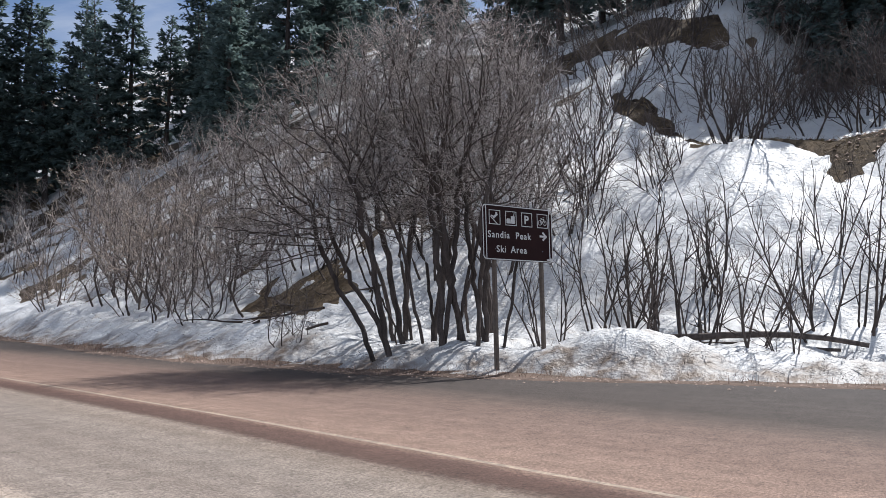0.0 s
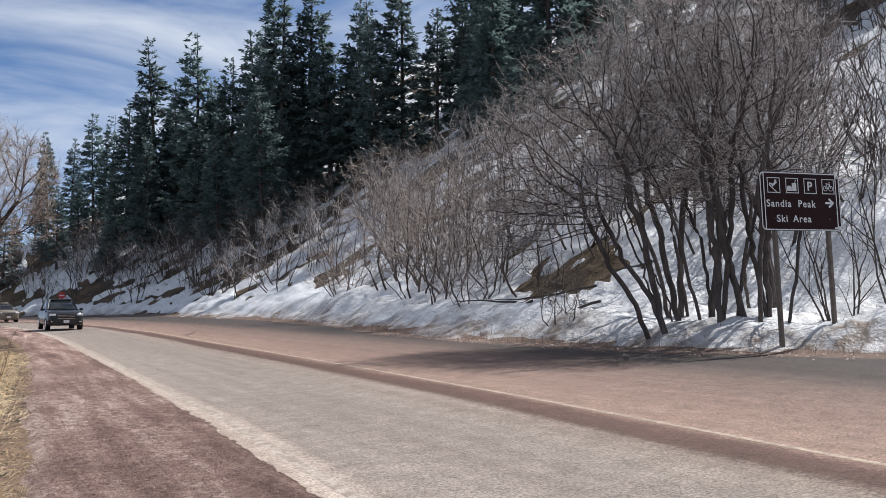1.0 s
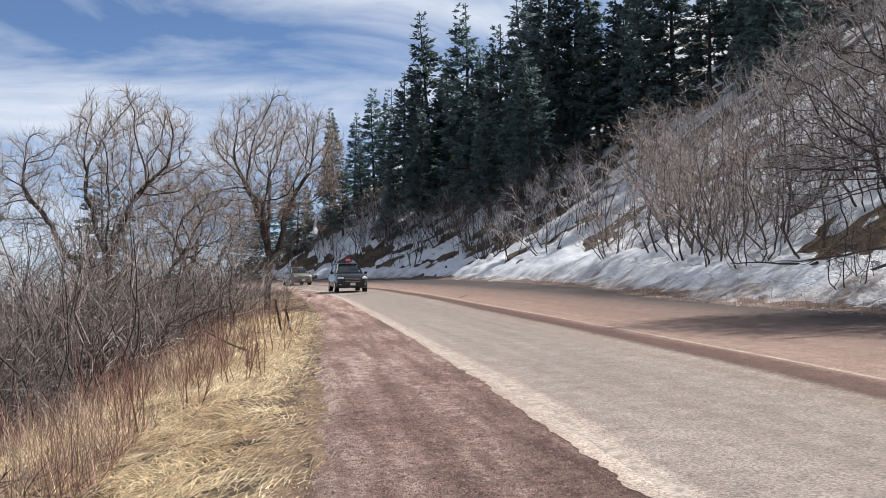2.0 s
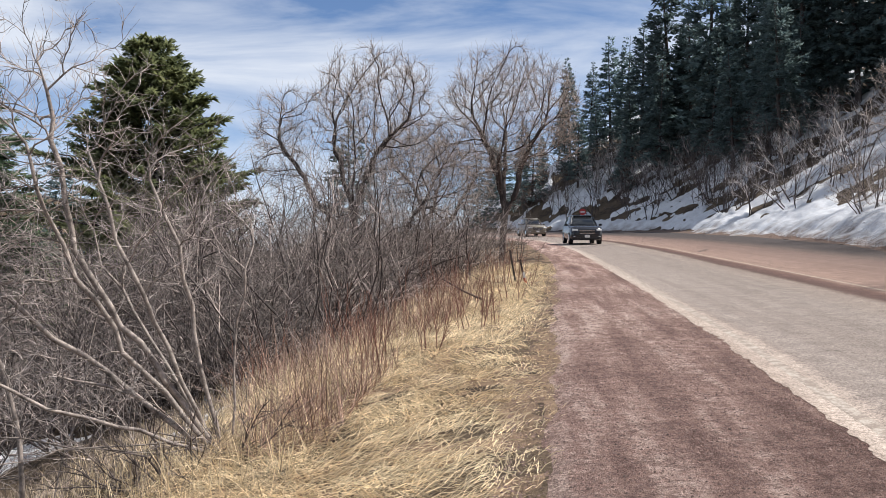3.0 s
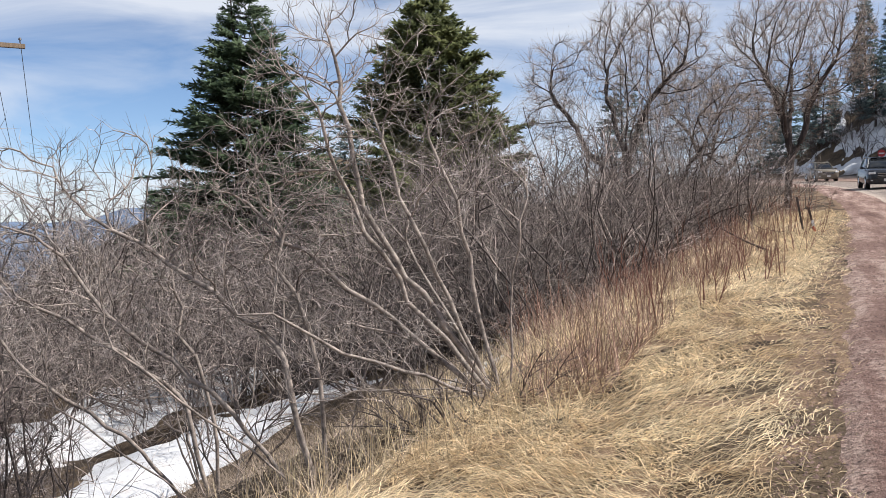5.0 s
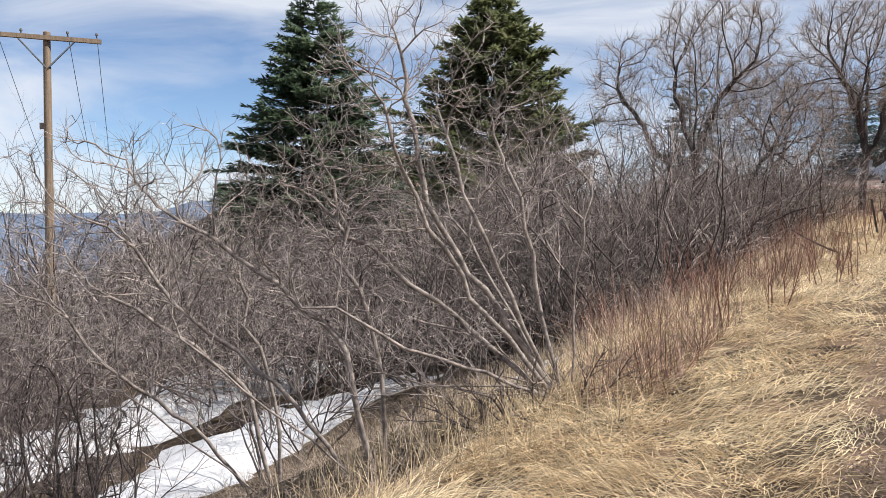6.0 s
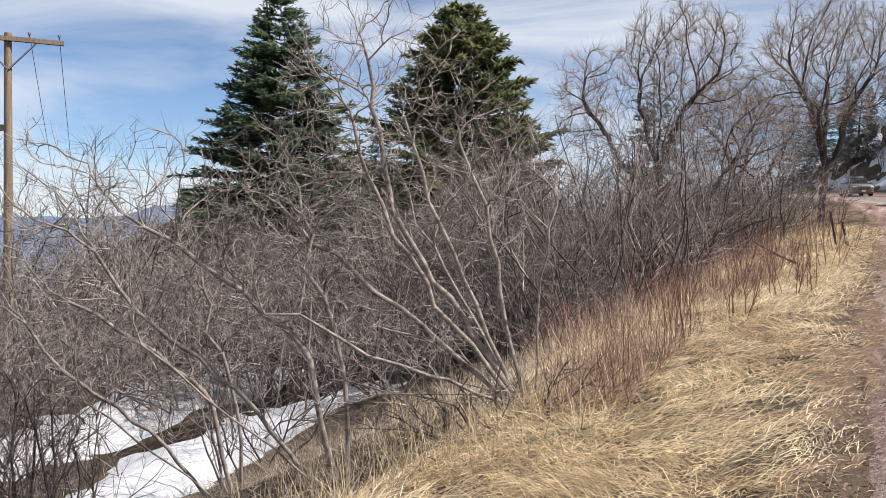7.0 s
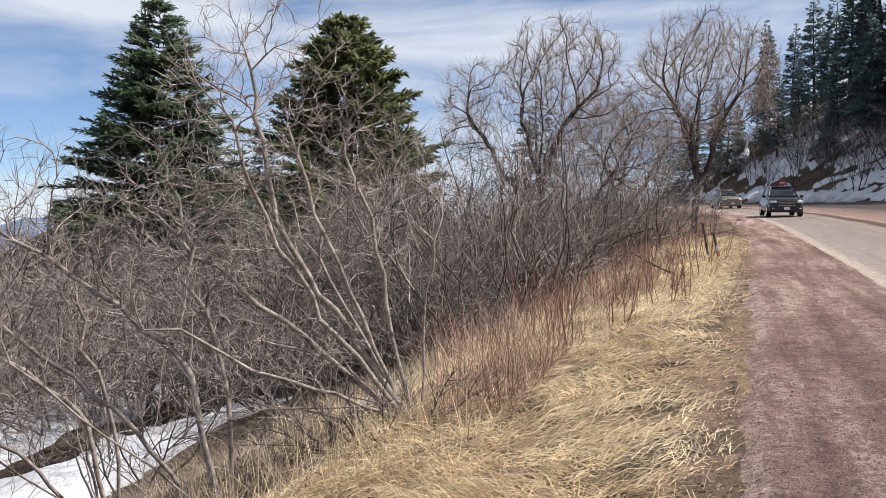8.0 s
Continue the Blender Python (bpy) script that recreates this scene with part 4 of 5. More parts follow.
# spreading willows beside the road: a dark trunk forked into rising limbs under a dome of fine twigs
willow_mats = (bark_dark, bark_dark, twig_willow)
willow_a = grown(311, [bend((0, 0, -0.4), ((0, 2, 2.3), (180, 6, 1.3), (180, 12, 1.4), (180, 34, 1.2))), bend((0.02, 0, 1.9), ((0, 28, 1.6), (0, 18, 1.6))), bend((0, 0.05, 2.6), ((80, 35, 1.6), (60, 25, 1.0))), bend((-0.05, -0.05, 3.0), ((265, 38, 1.8),))],
                 ((1500, 0.3, 0, 6.5, 3.3, 2.9, 2.9), (150, -2.3, 0, 4.6, 1.1, 1.2, 1.0)), 0.15, 0.0075, 0.2, 1.5, 0.29, 0.22, 0.20, 0.85, (6, 0.55), willow_mats, ("bough", "branch"))
willow_b = grown(312, [bend((-0.4, 0, -0.4), ((0, 2, 4.6), (0, 22, 1.5), (0, 30, 1.0))), bend((-0.4, 0, 2.8), ((180, 36, 2.2), (180, 30, 2.0), (180, 14, 0.8))), bend((-0.3, 0.1, 1.6), ((0, 52, 2.4), (0, 40, 1.6))),
                       bend((-0.35, 0, 4.2), ((170, 16, 1.6), (150, 20, 0.8))), bend((-0.3, -0.1, 3.4), ((280, 34, 2.0),)), bend((-0.3, 0.1, 3.6), ((90, 34, 2.0),))],
                 ((1050, 0.4, 0, 7.2, 2.3, 2.4, 2.5), (380, -2.9, 0, 6.4, 1.1, 1.4, 1.9), (520, 2.8, 0, 5.2, 1.6, 1.7, 1.9)), 0.115, 0.007, 0.19, 1.5, 0.27, 0.22, 0.20, 0.85, (6, 0.5), willow_mats, ("bough", "branch"))
planted("willow_tree", willow_a, -0.6, 42.0, 0, 1.0, "leafless willow with a forked dark trunk beside the road", "tree", "willows by the road")
planted("willow_tree", willow_b, -5.1, 31.0, 0, 0.94, "leafless spreading willow with leaning limbs above the thicket", "tree", "willows by the road")
planted("willow_tree", willow_b, -4.0, 40.5, 170, 0.8, "leafless willow with fine tan twigs behind the thicket", "tree", "willows by the road")

# saplings and thicket
r = random.Random(21)
spots = []
for k in range(34):
    y = r.uniform(17, 40)
    spots.append((float(grass_edge(y)) - r.uniform(4.6, 8.0) + (0.0 if y < 30 else 1.5), y, r.uniform(0.75, 1.15)))
spots += [(-6.6, 22.5, 1.25), (-7.2, 24.0, 1.3), (-6.6, 25.5, 1.25), (-7.6, 26.5, 1.6), (-8.3, 24.6, 1.5), (-8.8, 28.0, 1.7), (-7.4, 29.5, 1.5), (-9.8, 26.2, 1.55), (-6.2, 28.2, 1.45), (-10.6, 29.0, 1.6), (-1.6, 38, 0.8), (-0.4, 37, 0.6), (-0.9, 34, 0.55)]
scatter("sapling_clump", stand, spots, "clump of slender dark leafless saplings beside dry grass", "shrub", "saplings along the verge")
spots = []
while len(spots) < 70:
    a, d = r.uniform(-54, -12), r.uniform(11.5, 44)
    x, y = math.sin(radians(a)) * d, math.cos(radians(a)) * d
    s = float(grass_edge(y)) - x
    if s < 6.2 or (d < 25 and a < -26 and r.random() < 0.93) or any((x - q[0]) ** 2 + (y - q[1]) ** 2 < 2.2 for q in spots):
        continue
    spots.append((x, y, r.uniform(0.75, 1.1) * (1.0 + max(0, d - 20) * 0.034)))
for k in range(16):
    y = r.uniform(14, 36)
    spots.append((float(grass_edge(y)) - r.uniform(5.2, 7.5), y, r.uniform(0.8, 1.15)))
for k in range(26):      # taller brush before the evergreens
    a, d = r.uniform(-36, -13), r.uniform(23, 31)
    spots.append((math.sin(radians(a)) * d, math.cos(radians(a)) * d, r.uniform(1.5, 2.0)))
for k in range(13):
    a, d = r.uniform(-53, -36), r.uniform(24, 32)
    spots.append((math.sin(radians(a)) * d, math.cos(radians(a)) * d, r.uniform(1.0, 1.5)))
spots += [(-11.4, 10.6, 0.9), (-14.2, 12.6, 1.0), (-16.5, 24.5, 1.3), (-20.5, 20.5, 1.3), (-24, 23, 2.2), (-19, 28, 2.2), (-21, 26, 2.2), (-26, 27, 2.5), (-22.5, 29.5, 2.6), (-28, 26, 2.4), (-26, 31, 2.8), (-30, 29, 2.6), (-20, 31, 2.4), (-29, 33, 2.9), (-8.4, 17.8, 1.1)]
scatter("thicket_shrub", thicket, spots, "tangled leafless shrub with grey crooked branches on the slope", "shrub", "thicket below the verge")

scatter("sapling", [round_brush[3], slim[0]], [(-7.5, 6.5, 0.6), (-8.9, 9.0, 0.6), (-8.2, 7.5, 0.62), (-10.6, 8.9, 0.6)], "thin dark leafless sapling in front of the snow drifts", "shrub", "saplings below the verge")
# the near shrub that leans away from the verge
near_mats = (bark_grey, bark_grey, twig_grey)
L, R = 180, 0       # ways in the shrubs' own frames: away from the road, towards it
high = [bend((0, 0, -0.2), ((L, 31, 1.2), (L, 41, 0.8), (L, 27, 0.75), (L, 4, 1.3))), bend((-0.04, 0.05, -0.2), ((L + 12, 25, 1.05), (L, 26, 1.0), (L - 10, 22, 0.8))),
                     bend((-0.1, 0, -0.1), ((L - 10, 50, 1.1), (L, 58, 1.2), (L, 48, 0.6))), bend((-0.02, -0.06, -0.1), ((L + 14, 66, 1.5), (L + 6, 60, 0.8))), bend((-0.1, -0.1, 0.0), ((L + 20, 78, 1.2), (L + 10, 84, 0.9)))]
side = [bend((-0.42, 0, 0.55), ((R, 30, 0.6), (R, 58, 0.7))), bend((0.03, 0.08, -0.2), ((R, 4, 1.0), (R, 10, 0.9))), bend((-0.15, -0.1, -0.05), ((L + 40, 74, 1.0), (L + 20, 80, 0.6))),
                     bend((0, 0.1, -0.1), ((L - 40, 40, 1.2), (L - 30, 30, 1.0))), bend((-0.02, 0.1, -0.1), ((L - 20, 12, 1.3), (L, 14, 1.1)))]
low = [bend((-0.05, 0, -0.1), ((L + 4, 44, 1.3), (L, 36, 1.0), (L, 24, 0.7))), bend((-0.08, 0.04, -0.1), ((L - 14, 60, 1.0), (L - 8, 70, 0.9))), bend((0.0, -0.1, -0.1), ((L + 60, 66, 0.8), (L + 40, 58, 0.7))),
                     bend((0.06, 0.02, -0.1), ((R + 30, 26, 0.9), (R, 20, 0.6))), bend((-0.12, -0.06, 0), ((L + 8, 86, 1.1), (L, 76, 0.7))), bend((-0.06, 0.0, 0), ((L - 30, 82, 0.9), (L - 20, 74, 0.6)))]
near_a = grown(331, high + side + low,
               ((620, -1.5, 0, 2.6, 1.0, 0.9, 1.3), (480, -2.1, 0, 1.6, 1.0, 0.9, 0.75), (420, -0.6, 0.1, 2.0, 0.9, 0.8, 0.95), (330, -1.3, -0.1, 0.6, 1.0, 0.7, 0.4)), 0.028, 0.0036, 0.1, 1.0, 0.15, 0.16, 0.34, 0.6, (2, 0.2), near_mats)
near_b = grown(332, [bend((0, 0, -0.2), ((L, 16, 1.5), (L, 50, 0.8), (L, 62, 1.3))), bend((-0.25, 0.1, -0.2), ((L, 34, 1.2), (L, 62, 0.9), (L, 26, 0.8))), bend((0.05, 0.1, -0.2), ((L, 8, 1.3), (L, 22, 1.1), (L, 12, 0.6))),
                     bend((-0.1, -0.1, -0.2), ((L + 30, 44, 1.3), (L + 10, 56, 0.8))), bend((0.1, 0, -0.2), ((R, 14, 1.2), (R, 6, 1.0))), bend((0, 0.1, -0.2), ((L - 40, 30, 1.3), (L - 30, 24, 1.0)))],
               ((620, -1.7, 0, 2.1, 1.1, 0.9, 1.0), (480, -0.5, 0, 2.2, 0.9, 0.8, 1.0), (260, -2.6, 0, 2.4, 0.7, 0.7, 0.8)), 0.027, 0.0036, 0.1, 1.0, 0.15, 0.16, 0.34, 0.6, (2, 0.2), near_mats)
planted("near_shrub", near_a, -2.6, 8.3, 20, 1.0, "leafless shrub with pale fanned stems leaning from the grassy verge", "shrub")
planted("near_shrub", near_b, -6.2, 8.9, 40, 1.0, "leafless shrub with thin pale stems arching over the snow drifts", "shrub")
planted("near_shrub", near_b, -4.2, 7.7, 24, 1.05, "leafless shrub with long pale arching stems below the verge", "shrub")

tangle = woody("dead_tangle", 351, 16, 1.2, radians(82), 0.014, (4, 0.4), (2, 0.25), (2, 0.15), 0.16, 0.03, (bark_dark, bark_dark, twig_brown), 0.004, stem_n=7, base=0.3, spread=0.7, apart=False)
planted("dead_tangle", tangle, -2.75, 7.95, 0, 1.0, "dark tangle of dead stems under the leaning shrub", "shrub")


# ---- grass, stalks, stones ----
def blades(name, px, py, length, width, way, tilt, bend, mat, levels=3, droop=0.0):
    """One mesh of thin bent blades that start on the land."""
    n = len(px)
    z0 = land(px, py) - 0.015
    d = np.stack([np.cos(way) * np.cos(tilt), np.sin(way) * np.cos(tilt), np.sin(tilt)], -1)
    sidev = np.stack([-np.sin(way), np.cos(way), np.zeros(n)], -1)
    sidev = sidev * np.cos(bend * 3)[:, None] + np.array([0, 0, 1.0]) * np.sin(bend * 3)[:, None]
    p, rows = np.stack([px, py, z0], -1), []
    for k in range(levels):
        w = width * (1 - k / (levels - 1) * 0.85)
        rows.append(np.stack([p - sidev * w[:, None] / 2, p + sidev * w[:, None] / 2], 1))
        dd = d + np.array([0, 0, 1.0]) * (bend - droop * k)[:, None]
        p = p + dd / np.linalg.norm(dd, axis=1, keepdims=True) * (length / (levels - 1))[:, None]
    v = np.stack(rows, 1)
    b = (np.arange(n) * levels * 2)[:, None]
    f = np.concatenate([np.concatenate([b + 2 * k, b + 2 * k + 1, b + 2 * k + 3, b + 2 * k + 2], 1) for k in range(levels - 1)])
    return mesh_of(name, v.reshape(-1, 3), f, mat)


def verge_spots(n, y0, y1, s0, s1, bias=1.8):
    y = y0 + (y1 - y0) * rng.uniform(0, 1, n) ** bias
    ragged = 0.8 + 0.4 * fbm(y * 0.9, y * 0, 84)
    return grass_edge(y) - (s0 + (s1 * ragged - s0) * rng.uniform(0, 1, n)), y


n = 150000
gx, gy = verge_spots(n, 2.0, 34, -0.05, 4.0, 2.2)
s = grass_edge(gy) - gx
# combed over in swirls, with matted clumps and bare gaps; shorter and sparser towards the gravel
flow = fbm(gx * 0.9, gy * 0.6, 81) * 9.0 - 5.0 + rng.normal(0, 0.75, n)
clump = fbm(gx * 2.4, gy * 2.4, 83, 3)
keep = rng.uniform(0, 1, n) < np.clip((s - 0.2) * 0.9 + 0.2, 0.16, 1) * np.clip(clump * 3.4 - 0.8, 0.08, 1)
gx, gy, flow, s, clump, n = gx[keep], gy[keep], flow[keep], s[keep], clump[keep], int(keep.sum())
grass = put("dry_grass", blades("dry_grass", gx, gy, rng.uniform(0.10, 0.34, n) * np.clip(0.35 + s * 0.7, 0.3, 1), rng.uniform(0.003, 0.007, n) * (1 + gy / 13), flow,
                                np.abs(rng.normal(0.26, 0.24, n)) + 0.3 * np.clip(clump - 0.5, 0, 1), rng.normal(0.0, 0.25, n), straw, 3, 0.45))
tagged(grass, "flattened pale golden dead grass along the gravel shoulder", "grass", kind="stuff")

n = 64000
gy = 2.9 - 12.0 * rng.uniform(0, 1, n) ** 1.5
gx = grass_edge(gy) - rng.uniform(0.0, 1, n) ** 0.8 * (3.2 + 1.6 * fbm(gy * 0.9, gy * 0, 84))
rest = put("dry_grass", blades("dry_grass", gx, gy, rng.uniform(0.12, 0.36, n), rng.uniform(0.003, 0.007, n), fbm(gx * 0.9, gy * 0.6, 81) * 9.0 - 5.0 + rng.normal(0, 0.75, n), np.abs(rng.normal(0.22, 0.2, n)), rng.normal(0.0, 0.18, n), straw, 3, 0.25))
tagged(rest, "flattened pale golden dead grass along the gravel shoulder", "grass", kind="stuff")

n = 4500
gx, gy = verge_spots(n, 6.0, 34, 1.9, 5.4, 1.2)
tuft = put("grass_tuft", blades("grass_tuft", gx, gy, rng.uniform(0.2, 0.5, n), rng.uniform(0.004, 0.007, n) * (1 + gy / 18), rng.uniform(0, 6.28, n), rng.uniform(0.9, 1.5, n), rng.normal(0, 0.2, n), straw, 3, 0.2))
tagged(tuft, "upright straw-coloured grass tufts below the verge", "grass", kind="stuff")
n = 14500
gx, gy = verge_spots(n, 7.5, 34, 1.9, 4.6, 1.6)
thick = fbm(gx * 0.8, gy * 0.8, 91)
ok = (rng.uniform(0, 1, n) < np.clip(thick * 7 - 3.0, 0, 1)) & ((gx / gy > -0.29) | (gy > 13))
gx, gy, thick, n = gx[ok], gy[ok], thick[ok], int(ok.sum())
stalks = put("dry_stalk", blades("dry_stalk", gx, gy, rng.uniform(0.25, 0.9, n) * (0.4 + thick), rng.uniform(0.004, 0.007, n) * (1 + gy / 24), rng.uniform(0, 6.28, n), np.clip(rng.normal(1.0, 0.32, n), 0.2, 1.5), rng.normal(0, 0.22, n), stalk_brown, 4, 0.05))
tagged(stalks, "thin reddish-brown dead stalks standing in dry grass", "weeds", kind="stuff")

# fallen stems, leaf litter and dead weeds under the near shrubs
n = 30000
gy = rng.uniform(3.5, 19, n)
gx = grass_edge(gy) - rng.uniform(3.0, 12, n)
ok = (left_depth(gx, gy) < 0.0) & (rng.uniform(0, 1, n) < np.clip(fbm(gx * 0.9, gy * 0.9, 95) * 3.2 - 0.8, 0.1, 1))
gx, gy, n = gx[ok], gy[ok], int(ok.sum())
litter = put("litter", blades("litter", gx, gy, rng.uniform(0.08, 0.5, n), rng.uniform(0.004, 0.011, n), rng.uniform(0, 6.28, n), np.abs(rng.normal(0.2, 0.5, n)), rng.normal(0, 0.2, n), twig_tan, 3, 0.15))
tagged(litter, "dead stems and litter under the bare shrubs", "litter", kind="stuff")

# dead grass and leaves on the bare patches of the bank
n = 60000
gy = rng.uniform(7, 60, n)
gx = road_edge(gy) + rng.uniform(1.5, 30, n)
ok = snow_depth(gx, gy) < -0.05
gx, gy, n = gx[ok], gy[ok], int(ok.sum())
tussock = put("bank_grass", blades("bank_grass", gx, gy, rng.uniform(0.12, 0.4, n), rng.uniform(0.008, 0.02, n), rng.uniform(0, 6.28, n), np.abs(rng.normal(0.3, 0.35, n)), rng.normal(0, 0.2, n), bank_straw, 3, 0.3))
tagged(tussock, "matted olive-brown dead grass on bare patches of the bank", "grass", kind="stuff")

# broken twigs and bark strewn over the snow, thickest under the brush
n = 5200
gy = 8 + 42 * rng.uniform(0, 1, n) ** 1.5
gx = road_edge(gy) + 0.6 + np.abs(rng.normal(0, 3.2, n))
strewn = blades("fallen_twig", gx, gy, rng.uniform(0.1, 0.55, n), rng.uniform(0.006, 0.018, n), rng.uniform(0, 6.28, n), np.abs(rng.normal(0.05, 0.12, n)), rng.normal(0, 0.08, n), bark_dark, 3, 0.05)
co = np.zeros(len(strewn.vertices) * 3, np.float32)
strewn.vertices.foreach_get("co", co)
co = co.reshape(-1, 3)
co[:, 2] += np.repeat(np.maximum(snow_top(gx, gy) - land(gx, gy), 0) + 0.012, 6)
strewn.vertices.foreach_set("co", co.ravel())
tagged(put("fallen_twig", strewn), "broken dark twigs and bark strewn on old snow", "twigs", kind="stuff")

# long dead branches lying on the bank below the brush
rr = np.random.default_rng(17)
for x, y, turn, ln in ((15.2, 23.6, 120, 3.0), (15.9, 24.8, 105, 3.6), (16.4, 23.4, 140, 2.6), (15.1, 26.4, 100, 2.8), (16.9, 26.6, 80, 3.2), (15.6, 28.4, 115, 2.4), (17.9, 24.4, 130, 2.8)):
    z = max(land_at(x, y), float(snow_top(np.array([x]), np.array([y]))[0]))
    dead = thing("fallen_branch", (x, y, z + 0.05), "dead dark branch lying on the snowy bank", "branch", "fallen branches on the bank")
    dead.rotation_euler = (0, radians(rr.uniform(-6, 6)), radians(turn))
    main = limb(rr, (-ln / 2, 0, 0), (1, 0, 0.02), ln, 0.045, 10, 0.09, 0, 0.3)
    put("stem", tubes("stem", [main], bark_dark, 6), dead)
    forks = []
    branch_out(rr, main, forks, 7, 0.15, 0.95, ln * 0.3, 0.018, 0.7, 4, 0.15, 0.03)
    for ln_ in forks:
        put("dead_branch", tubes("dead_branch", [ln_], bark_dark, 4), dead)

# weeds and dead grass at the far edge of the asphalt
n = 5200
gy = rng.uniform(7, 60, n)
gx = road_edge(gy) + rng.normal(0.25, 0.3, n)
fringe = put("edge_weed", blades("edge_weed", gx, gy, rng.uniform(0.08, 0.3, n), rng.uniform(0.006, 0.014, n), rng.uniform(0, 6.28, n), rng.uniform(0.3, 1.5, n), rng.normal(0, 0.2, n), stalk_brown, 3, 0.2))
tagged(fringe, "short brown dead weeds at the edge of the asphalt", "weeds", kind="stuff")

red_shoot = [woody("red_shoot", 340 + k, 6, 1.5, radians(16), 0.011, (3, 0.3), (1, 0.15), (1, 0.08), 0.07, 0.05, (twig_red, twig_red, twig_red), 0.0035, stem_n=6, base=0.3, spread=0.5) for k in range(2)]
scatter("red_shoot", red_shoot, [(-1.55, 11.0, 1.0), (-1.2, 12.2, 0.9), (-2.0, 12.0, 1.0), (-0.6, 14.6, 0.9), (-0.3, 15.4, 0.8), (-2.4, 14.0, 1.1), (-1.6, 15.5, 1.0), (-0.9, 17.0, 0.9), (-2.6, 16.8, 1.0), (-0.2, 19.5, 0.9), (-1.5, 19.0, 1.0), (-1.0, 21.5, 1.0), (0.1, 23.5, 0.9), (-3.4, 11.6, 1.0), (-0.5, 25.5, 1.1), (0.2, 28, 1.1), (-1.6, 24.0, 1.2)],
        "thin dark red leafless shoots standing in dry grass", "shrub", "red shoots on the verge")


def pebbles(name, n, xs, ys, lo, hi, mat, lift):
    base = np.array([[1, 0, 0], [-1, 0, 0], [0, 1, 0], [0, -1, 0], [0, 0, 0.7], [0, 0, -0.7]])
    tri = np.array([[0, 2, 4], [2, 1, 4], [1, 3, 4], [3, 0, 4]])
    size = rng.uniform(lo, hi, n) * rng.uniform(0.4, 1, n)
    v = base[None] * size[:, None, None] * rng.uniform(0.6, 1.3, (n, 6, 1))
    a = rng.uniform(0, 6.28, n)
    c, s_ = np.cos(a)[:, None], np.sin(a)[:, None]
    v = np.stack([v[..., 0] * c - v[..., 1] * s_, v[..., 0] * s_ + v[..., 1] * c, v[..., 2]], -1)
    v += np.stack([xs, ys, plane(xs, ys) + lift], -1)[:, None]
    return mesh_of(name, v.reshape(-1, 3), (tri[None] + (np.arange(n) * 6)[:, None, None]).reshape(-1, 3), mat)


n = 34000
gy = np.where(rng.uniform(0, 1, n) < 0.2, rng.uniform(-7, 2.6, n), 2.2 + 24 * rng.uniform(0, 1, n) ** 2)
gx = grass_edge(gy) + (fog_line(gy) - grass_edge(gy) - 0.25) * rng.uniform(-0.22, 1, n)
tagged(put("gravel", pebbles("gravel", n, gx, gy, 0.004, 0.018, gravel_stone, 0.018)), "loose reddish gravel stones on the shoulder", "gravel", kind="stuff")
n = 900
gy = rng.uniform(5, 32, n)
gx = road_edge(gy) - np.abs(rng.normal(0, 0.5, n))
tagged(put("gravel", pebbles("gravel", n, gx, gy, 0.015, 0.05, stone, 0.035)), "scattered stones at the far pavement edge", "gravel", kind="stuff")


n = 150
gx = rng.normal(31.5, 2.4, n)
gy = 13.2 + 0.25 * (gx - 31) + rng.normal(0, 1.0, n)
rub = pebbles("rubble", n, gx, gy, 0.03, 0.14, stone, 0.0)
co = np.zeros(len(rub.vertices) * 3, np.float32)
rub.vertices.foreach_get("co", co)
co = co.reshape(-1, 3)
co[:, 2] += np.repeat(land(gx, gy) - plane(gx, gy), 6)
rub.vertices.foreach_set("co", co.ravel())
tagged(put("rubble", rub), "brown rubble and clods bared on the snowy slope", "rocks", kind="stuff")


# ---- brown guide sign on two posts ----
def lettering(text, size, at, mat, parent, bold=0.003):
    cu = bpy.data.curves.new("lettering", "FONT")
    cu.body, cu.size, cu.extrude, cu.offset, cu.space_character = text, size, 0.002, bold, 1.18
    tmp = new("lettering_source", cu)
    me = bpy.data.meshes.new_from_object(tmp.evaluated_get(bpy.context.evaluated_depsgraph_get()))
    bpy.data.objects.remove(tmp)
    me.materials.clear()
    me.materials.append(mat)
    ob = put("lettering", me, parent, "white lettering")
    ob.location, ob.rotation_euler = at, (radians(90), 0, 0)
    return ob


def outline(bm, cx, cz, w, h, t, y):
    for dx, dz, sx, sz in ((0, h / 2, w, t), (0, -h / 2, w, t), (-w / 2, 0, t, h), (w / 2, 0, t, h)):
        box(bm, (cx + dx, y, cz + dz), (sx + (t if sz == t else 0), 0.004, sz))
    return bm


W, H, Y = 2.1, 1.25, -0.012
guide = thing("guide_sign", (15.55, 14.38, 0), "dark brown roadside guide sign with white icons on two posts", "sign")
guide.rotation_euler = (0, 0, radians(-6))
bm = box(bmesh.new(), (0, 0, 4.32), (W, 0.012, H))
bmesh.ops.bevel(bm, geom=[e for e in bm.edges if abs(e.verts[0].co.y - e.verts[1].co.y) > 0.005], offset=0.11, segments=6, affect="EDGES")
panel = part("panel", bm, sign_brown, guide)
bm = bmesh.new()
outline(bm, 0, 4.32, W - 0.22, H - 0.045, 0.022, Y)
bmesh.ops.delete(bm, geom=[v for v in bm.verts if abs(v.co.z - 4.32) < H / 2 - 0.2], context="VERTS")
